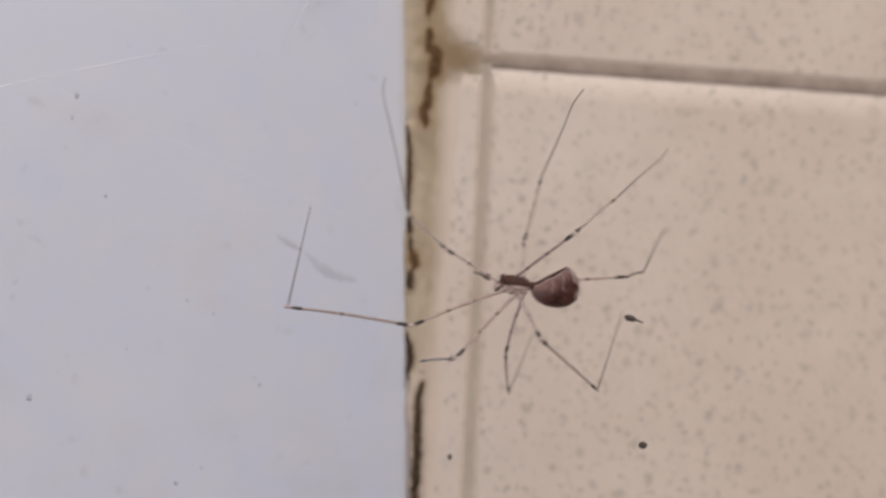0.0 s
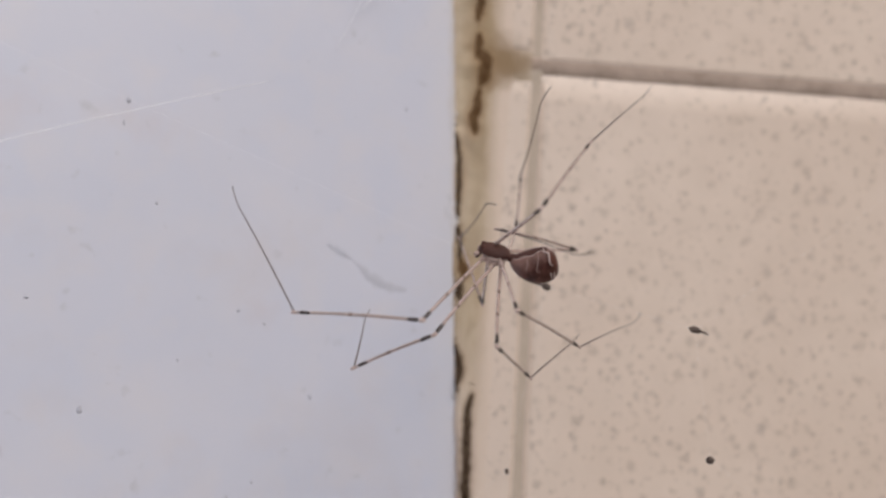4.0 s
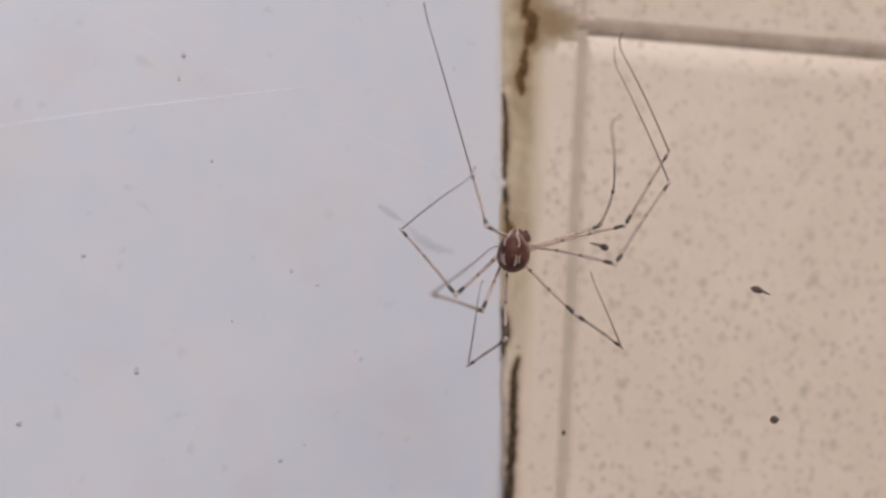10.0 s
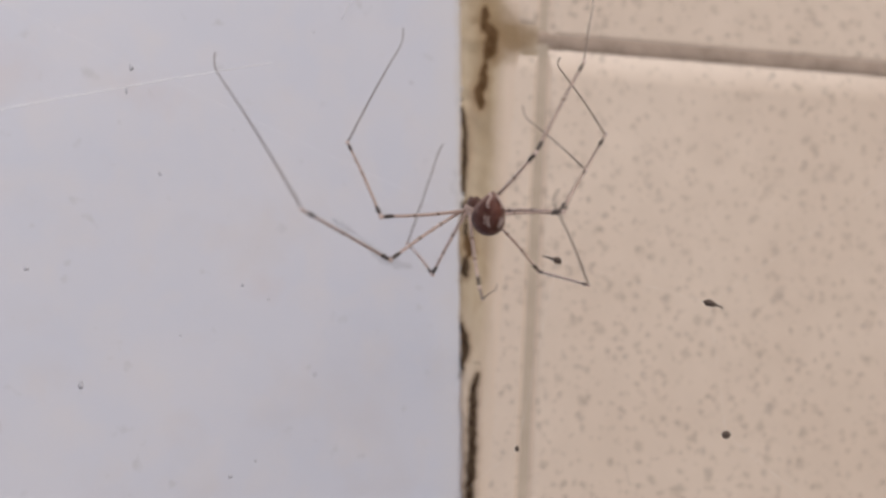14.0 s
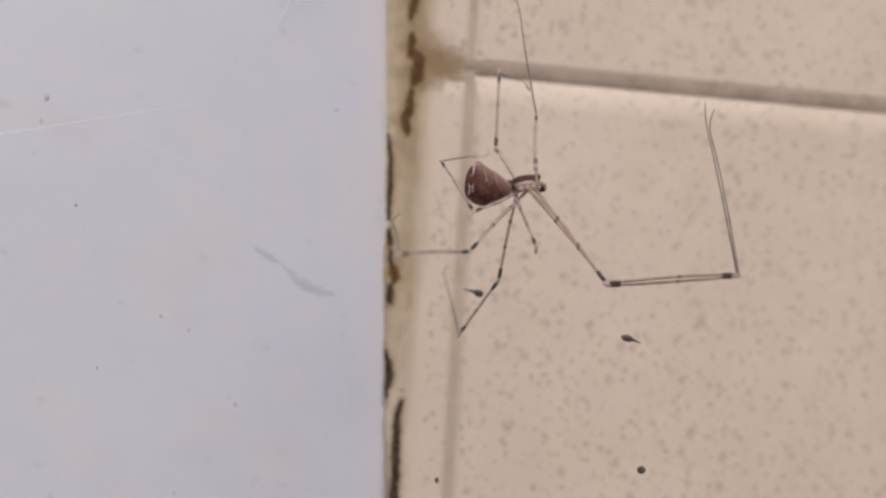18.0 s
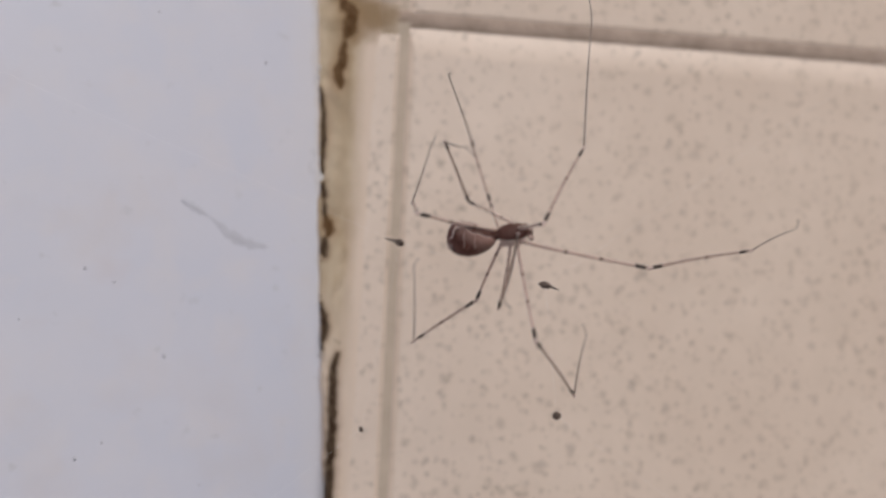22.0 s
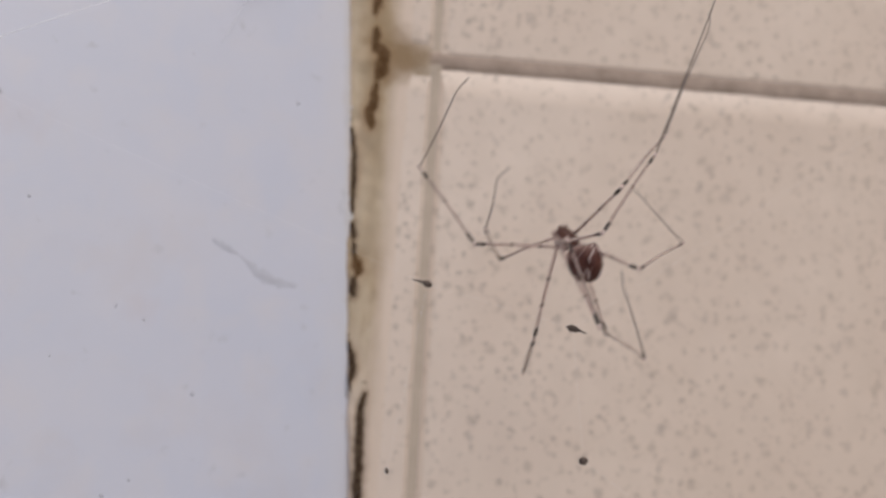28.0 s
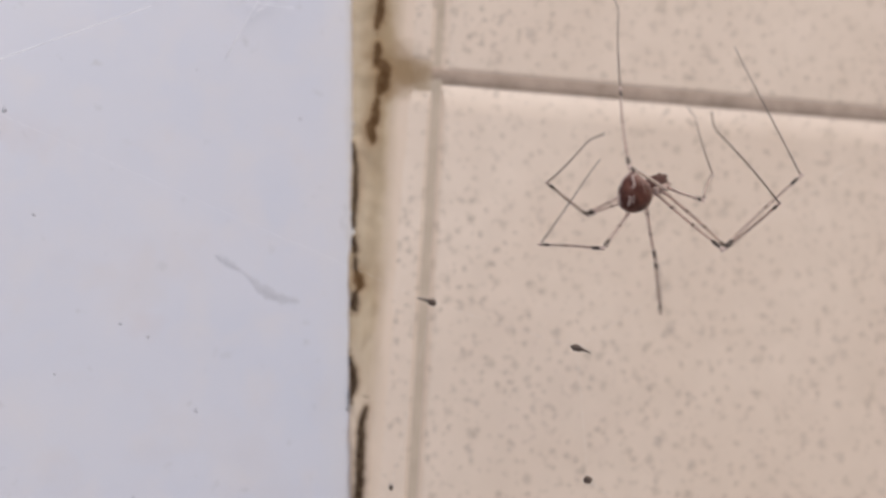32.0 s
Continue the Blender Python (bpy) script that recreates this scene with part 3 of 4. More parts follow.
part("joint_filler", filler, FILLER, wall, "pale grout in the upright joint", smooth=False)


def joint_mesh(x0, x1, profile, steps):
    """Grout wiped into the row joint: a shallow trough that thins out unevenly over the tiles' rims."""
    bm = bmesh.new()
    rows = []
    for i in range(steps + 1):
        x = x0 + (x1 - x0) * i / steps
        rows.append([bm.verts.new((x, y + 0.00002 * noise.noise((x * 1800, 3.0, z * 2500)), ROW_Z + z + 0.00007 * noise.noise((x * 900, 6.0, z * 400)))) for z, y in profile])
    for a, b in zip(rows, rows[1:]):
        for k in range(len(profile) - 1):
            bm.faces.new((a[k], b[k], b[k + 1], a[k + 1]))
    return bm


part("joint_filler", joint_mesh(STRIP_RIGHT - 0.0003, 0.08, [(0.00062, 0.0002), (0.0005, 0.00009), (0.00035, 0.00006), (0.0, 0.00011), (-0.0003, 0.00016), (-0.00055, 0.00025), (-0.00075, 0.0004)], 300), BROWN_GROUT, wall, "brownish grout in the row joint")
part("joint_filler", joint_mesh(0.0, STRIP_RIGHT - 0.0002, [(0.0014, 0.0003), (0.0011, 0.0001), (0.0007, 0.00008), (-0.0002, 0.0001), (-0.0010, 0.00012), (-0.0013, 0.00017), (-0.0016, 0.0003)], 60), STAINED, wall, "brown-stained grout beside the sealant")

# ---- spider ----
# Hip in the body's space (x ahead, z up) and the lengths of femur, tibia and tarsus, leg by leg.
LEGS = [
    ((0.00060, 0.00055, -0.00030), (0.0073, 0.0076, 0.0114)),
    ((0.00020, 0.00065, -0.00030), (0.0065, 0.0071, 0.0104)),
    ((-0.00060, -0.00055, -0.00030), (0.0074, 0.0062, 0.0114)),
    ((0.00060, -0.00055, -0.00030), (0.0074, 0.0077, 0.0105)),
    ((-0.00020, -0.00065, -0.00030), (0.0074, 0.0082, 0.0104)),
    ((-0.00020, 0.00065, -0.00030), (0.0064, 0.0054, 0.0075)),
    ((-0.00060, 0.00055, -0.00030), (0.0064, 0.0056, 0.0075)),
    ((0.00020, -0.00065, -0.00030), (0.0074, 0.0082, 0.0116)),
]


def ellipsoid(centre, radii, shape=None, rings=22, sides=28):
    bm = bmesh.new()
    bmesh.ops.create_uvsphere(bm, u_segments=sides, v_segments=rings, radius=1)
    for v in bm.verts:
        p = shape(v.co.copy()) if shape else v.co
        v.co = Vector([centre[i] + radii[i] * p[i] for i in range(3)])
    return bm


BELLY, BELLY_R, PEAK = Vector((-0.00240, 0, -0.00004)), (0.00148, 0.00094, 0.00098), -0.24


def belly_point(u, a, out=1.0):
    """A point of the abdomen: u from its rear (-1) to the waist (1), a round it in degrees (90 is its back). A blunt cone rises above its rear."""
    c, s = math.cos(radians(a)), math.sin(radians(a))
    wide = max(0.0, 1 - abs(u) ** 2.3) ** 0.55 * (1 - 0.22 * max(0.0, u))
    if s > 0:
        tall = 0.10 + 1.62 * ((1 - u) / (1 - PEAK)) ** 1.05 if u > PEAK else 1.72 * max(0.0, 1 - ((PEAK - u) / (1 + PEAK)) ** 2) ** 0.5
        point = 1 + 0.75 * math.exp(-(((u - PEAK) / 0.34) ** 2))
        tall *= min(1.0, (max(0.0, 1 - u) / 0.08) ** 0.5)
    else:
        tall, point = max(0.0, 1 - abs(u) ** 2.2) ** 0.58, 1.0
    y = math.copysign(abs(c) ** point, c) * wide
    return BELLY + Vector((u * BELLY_R[0] * (1 + (out - 1) * abs(u)), y * BELLY_R[1] * out, tall * s * BELLY_R[2] * out))


def belly_mesh(rings=40, sides=36):
    bm = bmesh.new()
    rows = [[bm.verts.new(belly_point(-math.cos(math.pi * i / rings), 360 * k / sides)) for k in range(sides)] for i in range(1, rings)]
    for a, b in zip(rows, rows[1:]):
        for k in range(sides):
            bm.faces.new((a[k], b[k], b[(k + 1) % sides], a[(k + 1) % sides]))
    for row, u in ((rows[0][::-1], -1), (rows[-1], 1)):
        tip = bm.verts.new(belly_point(u, 0))
        for k in range(sides):
            bm.faces.new((row[k], tip, row[(k + 1) % sides]))
    bmesh.ops.recalc_face_normals(bm, faces=bm.faces[:])
    return bm


def stripe_edge(u):
    """Half the angle that the dark stripe takes of the back."""
    return 25 + 4 * math.sin(11 * u + 0.8) + 6 * max(0.0, u)


def stripe_mesh():
    bm = bmesh.new()
    rows = []
    for i in range(25):
        u = 0.99 - 1.42 * i / 24
        rows.append([bm.verts.new(belly_point(u, 90 + stripe_edge(u) * e, 1.012 if abs(e) < 1 else 0.995)) for e in (-1, -0.8, -0.3, 0.3, 0.8, 1)])
    for a, b in zip(rows, rows[1:]):
        for k in range(5):
            bm.faces.new((a[k], a[k + 1], b[k + 1], b[k]))
    bmesh.ops.recalc_face_normals(bm, faces=bm.faces[:])
    return bm


def ribbon(points, radius):
    return tube(points, [radius * (0.35 + 0.65 * math.sin(math.pi * (i + 0.5) / len(points))) for i in range(len(points))], 6)


def limb(length, r0, r1, swell=0.0, bend=0.0, steps=14):
    """A limb along +x with a slight curve; bend turns its last part."""
    points, radii = [], []
    for i in range(steps + 1):
        f = i / steps
        over = max(0.0, f - 0.86) / 0.14
        points.append(Vector((length * f, 0, length * (0.012 * math.sin(math.pi * f)) + bend * length * over ** 2)))
        radii.append(r0 + (r1 - r0) * f + swell * (math.exp(-((f - 0.03) / 0.05) ** 2) + math.exp(-((f - 0.97) / 0.05) ** 2)))
    return tube(points, radii, 8)


def band(at, length, radius, limb_length):
    """A dark ring round a limb of that length."""
    middle = 0.012 * limb_length * math.sin(math.pi * at / limb_length)
    return tube([Vector((at + length * (k / 5 - 0.5), 0, middle)) for k in range(6)], [radius * r for r in (0.85, 1.0, 1.04, 1.04, 1.0, 0.85)], 8)


def build_spider():
    body = tagged(new("spider"), "brown long-legged cellar spider with banded legs, hanging in its web", "spider")
    belly = part("abdomen", belly_mesh(), ABDOMEN, body, "round reddish-brown mottled abdomen with a blunt cone behind")
    part("stripe", stripe_mesh(), CARAPACE, belly, "dark stripe")
    for side in (-1, 1):
        edge = [0.93 - 1.30 * i / 20 for i in range(21)]
        part("pale_marking", ribbon([belly_point(u, 90 + side * (stripe_edge(u) + 2), 1.004) for u in edge], 0.000048), EDGING, belly, "pale wavy line")
        for u0, a0, u1, a1, radius in ((-0.28, 78, -0.80, 50, 0.00006), (-0.90, 34, -0.955, -34, 0.000052), (-0.80, 26, -0.86, -4, 0.00003), (-0.16, 62, -0.32, 16, 0.000032), (0.20, 56, 0.08, 10, 0.00003)):
            points = [belly_point(u0 + (u1 - u0) * i / 10, 90 + side * (90 - a0 - (a1 - a0) * i / 10 + 7 * math.sin(0.95 * i)), 1.018 if u0 < -0.2 else 1.002) for i in range(11)]
            part("pale_marking", ribbon(points, radius), MARKING if u0 < -0.2 else FLANK, belly, "pale wavy line")
    front = part("cephalothorax", ellipsoid((0, 0, 0), (0.00092, 0.00070, 0.00034), lambda p: Vector((p.x, p.y * (1 - 0.25 * max(0, p.x)), p.z * (1 + 0.35 * max(0, p.x - 0.3))))), SHELL, body, "pale translucent cephalothorax")
    part("head_stripe", ellipsoid((0.00002, 0, 0.00015), (0.00097, 0.00062, 0.00037)), CARAPACE, front, "dark stripe")
    for side in (-1, 1):
        part("eye_mound", ellipsoid((0.00080, side * 0.00017, 0.00030), (0.00020, 0.00015, 0.00017), rings=10, sides=12), CARAPACE, front, "dark eye mound")
    part("waist", tube([Vector((-0.0007, 0, 0.00002)), Vector((-0.00092, 0, 0.00006)), Vector((-0.0012, 0, 0.00002))], [0.00030, 0.00026, 0.00034], 8), CARAPACE, body)
    for side in (-1, 1):
        part("palp", tube([Vector((0.0009, side * 0.0003, -0.0001)), Vector((0.00112, side * 0.00034, -0.0002)), Vector((0.00116, side * 0.00022, -0.00048))], [0.00011, 0.00013, 0.00008], 8), PALE, body)
        part("jaw", tube([Vector((0.0009, side * 0.00014, -0.0001)), Vector((0.0011, side * 0.00016, -0.0006))], [0.00016, 0.0001], 8), CARAPACE, body)
    legs = []
    for hip, (a, b, c) in LEGS:
        side = 1 if hip[1] > 0 else -1
        part("coxa", tube([Vector((hip[0] * 0.8, side * 0.0002, -0.00018)), Vector(hip)], [0.00022, 0.00019], 8), PALE, body)
        femur = part("femur", limb(a, 0.000110, 0.000086), FEMUR, body, "pale translucent femur")
        for at, long, thick in ((0.34 * a, 0.0003, 0.000107), (0.62 * a, 0.00035, 0.0001), (a - 0.00055, 0.00072, 0.000109)):
            part("leg_band", band(at, long, thick, a), BANDS if long > 0.0005 else RINGS, femur, "dark band")
        tibia = part("tibia", limb(b, 0.000094, 0.000076), TIBIA, body, "banded brown tibia")
        part("leg_band", band(0.00052, 0.0007, 0.000112, b), BANDS, tibia, "dark band")
        part("leg_joint", ellipsoid((0, 0, 0), (0.00022, 0.00012, 0.00012), rings=8, sides=10), MARKING, tibia, "pale joint")
        part("leg_band", band(0.55 * b, 0.0003, 0.000095, b), RINGS, tibia, "dark band")
        part("leg_band", band(b - 0.00065, 0.0006, 0.000098, b), BANDS, tibia, "dark band")
        part("leg_joint", ellipsoid((b, 0, 0), (0.00024, 0.0001, 0.0001), rings=8, sides=10), MARKING, tibia, "pale joint")
        tarsus = part("tarsus", limb(c, 0.00005, 0.00003, bend=0.055, steps=24), TARSUS, body, "thin dark tarsus")
        legs.append((Vector(hip), (a, b, c), (femur, tibia, tarsus)))
    return body, legs


spider, spider_legs = build_spider()

# ---- things in the web ----


def husk(place, size, turn, tail):
    """A dried scrap of prey: a lumpy dark body with a thin wisp."""
    def lumpy(p):
        return p * (1 + 0.35 * noise.noise(p * 2.3 + Vector(place) * 900))
    body = tagged(new("insect_husk"), "dark dried insect husk caught in the web", "insect husk", group="husks in the web")
    body.matrix_world = Matrix.Translation(place) @ pose(0, 0, 0, 0, turn, 0)
    part("body", ellipsoid((0, 0, 0), [0.76 * q for q in size], lumpy, 12, 14), HUSK, body)
    if tail:
        part("wisp", tube([Vector((tail * f, 0, -abs(tail) * 0.12 * f * f)) for f in (0.1, 0.5, 1.0)], [0.00013, 0.00008, 0.00003], 6), TARSUS, body)
    return body


husk((0.01177, -0.0153, 1.49883), (0.00052, 0.0003, 0.00026), 10, 0.0009)
husk((0.01233, -0.0173, 1.49117), (0.00034, 0.0003, 0.00030), -25, 0)
husk((0.0032, -0.01128, 1.50104), (0.00036, 0.00028, 0.00028), 20, -0.0010)
husk((0.00141, -0.01021, 1.48901), (0.00016, 0.00014, 0.00024), 0, 0)


def strand(a, b, radius, sag=0.0):
    a, b = Vector(a), Vector(b)
    return tube([a.lerp(b, k / 12) - Vector((0, 0, sag * math.sin(math.pi * k / 12))) for k in range(13)], [radius] * 13, 5)


web = tagged(new("web"), "fine silk web strands across the corner", "web")
for a, b in (
    ((0.06, -0.0006, 1.53), (0.01177, -0.0153, 1.49883)),
    ((0.01177, -0.0153, 1.49883), (0.01233, -0.0173, 1.49117)),
    ((0.01233, -0.0173, 1.49117), (0.06, -0.0006, 1.46)),
    ((0.01177, -0.0153, 1.49883), (0.0032, -0.01128, 1.50104)),
    ((0.0032, -0.01128, 1.50104), (-0.05, -0.0245, 1.52)),
    ((0.0032, -0.01128, 1.50104), (0.00141, -0.01021, 1.48901)),
    ((0.00141, -0.01021, 1.48901), (-0.05, -0.0245, 1.45)),
):
    part("strand", strand(a, b, 0.0000025), SILK, web)

for a, b in (((0.0125, 1.5165), (0.0085, 1.5255)), ((0.0108, 1.5195), (0.0070, 1.5245)), ((0.0128, 1.5210), (0.0078, 1.5208))):
    part("strand", strand(on_panel(*a, 0.0006), on_panel(*b, 0.0006), 0.00002, 0.0002), SILK, web)

THREAD_S, THREAD_OUT = 0.02, 0.004


def thread_pose(z, slope):
    """The loose thread's pose: its height where it crosses and its fall along the panel."""
    out = Vector((math.sin(SLANT), -math.cos(SLANT), 0))
    along = Vector((-math.cos(SLANT), -math.sin(SLANT), 0)) + Vector((0, 0, slope))
    along.normalize()
    turn = Matrix((along, out, along.cross(out))).transposed().to_4x4()
    return Matrix.Translation(on_panel(THREAD_S, z, THREAD_OUT)) @ turn


silk_thread = tagged(new("silk_thread"), "loose white silk thread stretched across the panel", "silk thread")
part("thread", tube([Vector((-0.0012 + 0.1 * (k / 16), 0, 0.0004 * math.sin(9 * k / 16))) for k in range(17)], [0.000016] + [0.000025] * 15 + [0.00002], 6), SILK, silk_thread)

# ---- what moves ----
STANCES = []
THREAD = [
    (0, 1.5146, -0.39), (3, 1.5143, -0.45), (3.5, 1.5138, -0.43), (5.5, 1.5078, -0.27), (6, 1.5076, -0.26), (7, 1.5073, -0.24), (8, 1.5058, -0.17), (9, 1.5076, -0.20),
    (11, 1.5104, -0.32), (13, 1.5103, -0.30), (14, 1.5117, -0.35), (17, 1.5115, -0.35), (18, 1.5110, -0.32), (20, 1.5135, -0.40), (24, 1.5170, -0.50), (28, 1.5175, -0.58), (32, 1.5176, -0.59),
]


# How far the spider's back leans towards the room, time by time.
LEANS = [(0, 0.4), (1, 0.6), (2, 0.7), (3, 1.4), (6, 0.05), (7, 0.2), (10, 0.25), (14, 0.15), (17, 0.05), (18, 0.0), (19, 0.2), (20, 0.3), (21, 0.5), (22, 1.2), (23, 0.5), (24, 0.6), (27, 0.25), (29, 0.3), (30, 0.0), (32, 0.25)]


def stance(t, place, heading=None, legs=None):
    """Where the spider is at a time; with its heading and the way of each leg's three limbs, as turn and rise in degrees."""
    STANCES.append((t, Vector(place), heading, legs))


def way(turn, rise):
    a, b = radians(turn), radians(rise)
    return Vector((math.cos(a) * math.cos(b), math.sin(a) * math.cos(b), math.sin(b)))


def glide(keys, t):
    """A smooth curve through (time, vector) keys."""
    k = max(1, min(len(keys) - 1, next((i for i, (s, _) in enumerate(keys) if s >= t), len(keys) - 1)))
    (t0, a), (t1, b) = keys[k - 1], keys[k]
    before, after = keys[max(0, k - 2)], keys[min(len(keys) - 1, k + 1)]
    f, span = (t - t0) / (t1 - t0), t1 - t0
    m0 = (b - before[1]) * (0.7 * span / (t1 - before[0]))
    m1 = (after[1] - a) * (0.7 * span / (after[0] - t0))
    return (2 * f**3 - 3 * f**2 + 1) * a + (f**3 - 2 * f**2 + f) * m0 + (3 * f**2 - 2 * f**3) * b + (f**3 - f**2) * m1


def settle(keys, t):
    """From key to key with a rest at each."""
    k = max(1, min(len(keys) - 1, next((i for i, (s, _) in enumerate(keys) if s >= t), len(keys) - 1)))
    (t0, a), (t1, b) = keys[k - 1], keys[k]
    f = min(1.0, max(0.0, (t - t0) / (t1 - t0)))
    return a + (b - a) * (f * f * (3 - 2 * f))


def heading_frame(ahead, lean):
    up = Vector((0, -lean, 1))
    up = (up - ahead * up.dot(ahead)).normalized()
    side = up.cross(ahead)
    return Matrix((ahead, side, up)).transposed()


def reach(root, ways, lengths, foot):
    """Bends a leg of three limbs a little, so that its tip stays on its foothold; gives the ways of the limbs."""
    joints = [root]
    for ahead, length in zip(ways, lengths):
        joints.append(joints[-1] + ahead * length)
    for _ in range(48):
        joints[3] = foot.copy()
        for k in (2, 1, 0):
            joints[k] = joints[k + 1] + (joints[k] - joints[k + 1]).normalized() * lengths[k]
        joints[0] = root
        for k in range(3):
            joints[k + 1] = joints[k] + (joints[k + 1] - joints[k]).normalized() * lengths[k]
    return [(b - a).normalized() for a, b in zip(joints, joints[1:])]


def move_spider():
    places = [(t, p) for t, p, _, _ in STANCES]
    full = [(t, way(*h), legs) for t, _, h, legs in STANCES if h]
    headings = [(t, h) for t, h, _ in full]
    times = [k / 10 for k in range(321)]

    def body_at(t):
        return Matrix.Translation(glide(places, t)) @ heading_frame(glide(headings, t).normalized(), glide(LEANS, t)).to_4x4()

    frames = [body_at(t) for t in times]
    walk(spider, list(zip(times, frames)))
    for number, (hip, lengths, limbs) in enumerate(spider_legs):
        tracks = [[(t, way(*legs[number][2 * k : 2 * k + 2])) for t, _, legs in full] for k in range(3)]
        feet = [(t, body_at(t) @ hip + sum((tracks[k][i][1] * lengths[k] for k in range(3)), Vector())) for i, (t, _, _) in enumerate(full)]
        keyed, last = [[], [], []], [None] * 3
        for t, m in zip(times, frames):
            place, back = hip.copy(), m.to_3x3().transposed()
            ways = reach(m @ hip, [settle(tracks[k], t).normalized() for k in range(3)], lengths, settle(feet, t))
            for k in range(3):
                ahead = (back @ ways[k]).normalized()
                if last[k] is None:
                    turn = Vector((1, 0, 0)).rotation_difference(ahead)
                else:
                    turn = last[k][0].rotation_difference(ahead) @ last[k][1]
                turn.normalize()
                last[k] = (ahead, turn)
                keyed[k].append((t, Matrix.Translation(place) @ turn.to_matrix().to_4x4()))
                place = place + ahead * lengths[k]
        for k in range(3):
            walk(limbs[k], keyed[k])


def motions():
    walk(silk_thread, [(t, thread_pose(z, slope)) for t, z, slope in THREAD])
    # stances
    stance(0, (0.0041, -0.0167, 1.5006), (172, 7), [(-148, -18, 159, 5, 85, 32), (126, 23, 108, 20, 135, 71), (81, 24, 63, 53, -91, 21), (-66, 24, 57, 20, 55, 22), (10, 7, -100, 1, -103, 8), (-143, -38, 106, -6, 67, -2), (91, -38, 76, -32, 65, 32), (-85, -24, 50, -23, 68, 21)])
    stance(0.2, (0.0017, -0.0167, 1.4997))
    stance(0.5, (0.0025, -0.0168, 1.4994))
    stance(0.7, (0.0038, -0.0168, 1.5021))
    stance(1, (0.0031, -0.0167, 1.5055), (172, 25), [(-133, -33, 151, -6, 78, 24), (98, -3, 112, 24, -100, 11), (70, 19, 51, 42, -98, 8), (-93, -34, 60, -32, 62, 16), (42, -10, -98, -4, -104, 9), (-118, -11, 115, -4, 55, 9), (-111, -27, 83, -14, 76, 14), (-98, -33, 62, -30, 63, 15)])
    stance(1.2, (0.0027, -0.0167, 1.5067))
    stance(1.5, (0.0072, -0.0168, 1.5105))
    stance(1.7, (0.0079, -0.0166, 1.5105))
    stance(2, (0.0067, -0.0164, 1.5043), (164, -1), [(-172, -48, 163, -13, 76, 44), (100, -19, 135, 32, -104, 54), (73, 14, 52, 45, -94, 27), (-86, 11, 57, 30, 72, 25), (66, -23, -85, -3, -97, 19), (-157, -56, 122, -26, 129, -2), (-112, -51, 70, -29, 75, 20), (-95, -40, 47, -25, 58, 18)])
    stance(2.2, (0.0044, -0.0165, 1.5010))
    stance(2.5, (0.0019, -0.0167, 1.5008))
    stance(2.7, (0.0016, -0.0167, 1.5004))
    stance(3, (0.0019, -0.0166, 1.5000), (170, 18), [(-143, -21, 155, 11, 137, 35), (95, 3, 111, 38, -100, 29), (85, 21, 85, 58, -101, 22), (-77, 31, 57, 29, 44, 43), (37, 8, -141, -5, -79, 1), (-140, -37, 139, -14, 83, 43), (-110, -33, 59, -23, 68, 36), (-96, -24, 52, -23, 56, 11)])
    stance(3.2, (0.0013, -0.0167, 1.5003))
    stance(3.5, (-0.0008, -0.0168, 1.5036))
    stance(5.5, (-0.0015, -0.0161, 1.4989))
    stance(5.7, (-0.0023, -0.0157, 1.5019))
    stance(6, (-0.0030, -0.0152, 1.5057), (131, 2), [(-113, -49, 142, -7, 119, 55), (9, -61, 56, -31, -95, 8), (53, -8, 59, 29, -113, 38), (-72, -27, 40, 51, 92, 20), (47, -2, -90, 20, -128, -6), (-158, -52, 132, -24, 147, -6), (-63, -60, 50, -37, 57, 5), (-77, -30, 40, -2, 84, 26)])
    stance(6.2, (-0.0018, -0.0156, 1.5062))
    stance(6.5, (-0.0028, -0.0161, 1.5009))
    stance(6.7, (-0.0042, -0.0159, 1.4973))
    stance(7, (-0.0047, -0.0155, 1.4968), (141, 1), [(-69, 33, 53, 38, 1, 84), (-136, -20, 128, 23, -120, 82), (58, 33, 25, 57, -86, 74), (-96, -20, 81, 21, 75, -24), (44, 30, -88, 32, -107, 24), (-116, -55, 146, -34, 119, 27), (-75, -41, 42, -26, 79, 49), (-55, -4, 38, 7, 68, 14)])
    stance(7.2, (-0.0045, -0.0158, 1.4974))
    stance(7.5, (-0.0034, -0.0162, 1.4983))
    stance(7.7, (-0.0056, -0.0158, 1.5006))
    stance(8, (-0.0060, -0.0151, 1.5015), (119, 20), [(-114, -44, 127, 4, -99, 32), (-92, -46, 131, 12, 104, 56), (43, 24, 63, 45, -116, 8), (-67, -54, 65, -20, 82, 33), (41, 14, -83, 26, -111, 19), (-112, -39, 110, 15, 81, 53), (-55, -57, 60, -26, 86, 47), (-76, -22, 44, -8, 98, 18)])
    stance(8.2, (-0.0086, -0.0155, 1.4992))
    stance(8.5, (-0.0076, -0.0160, 1.5006))
    stance(8.7, (-0.0035, -0.0157, 1.4996))
    stance(9, (-0.0020, -0.0153, 1.4998), (84, 27), [(-140, -26, 100, 4, -101, 21), (-129, -25, 139, 24, 122, 52), (34, 24, 23, 66, -128, 21), (-142, 11, 111, 53, 81, 54), (42, 13, -89, 36, -124, 35), (-114, -49, 107, -25, 67, 50), (-62, -37, 49, -16, 99, 35), (-71, -18, 60, 13, 98, 20)])
    stance(9.2, (0.0003, -0.0156, 1.5023))
    stance(9.5, (-0.0003, -0.0161, 1.5026))
    stance(9.7, (-0.0025, -0.0157, 1.4997))
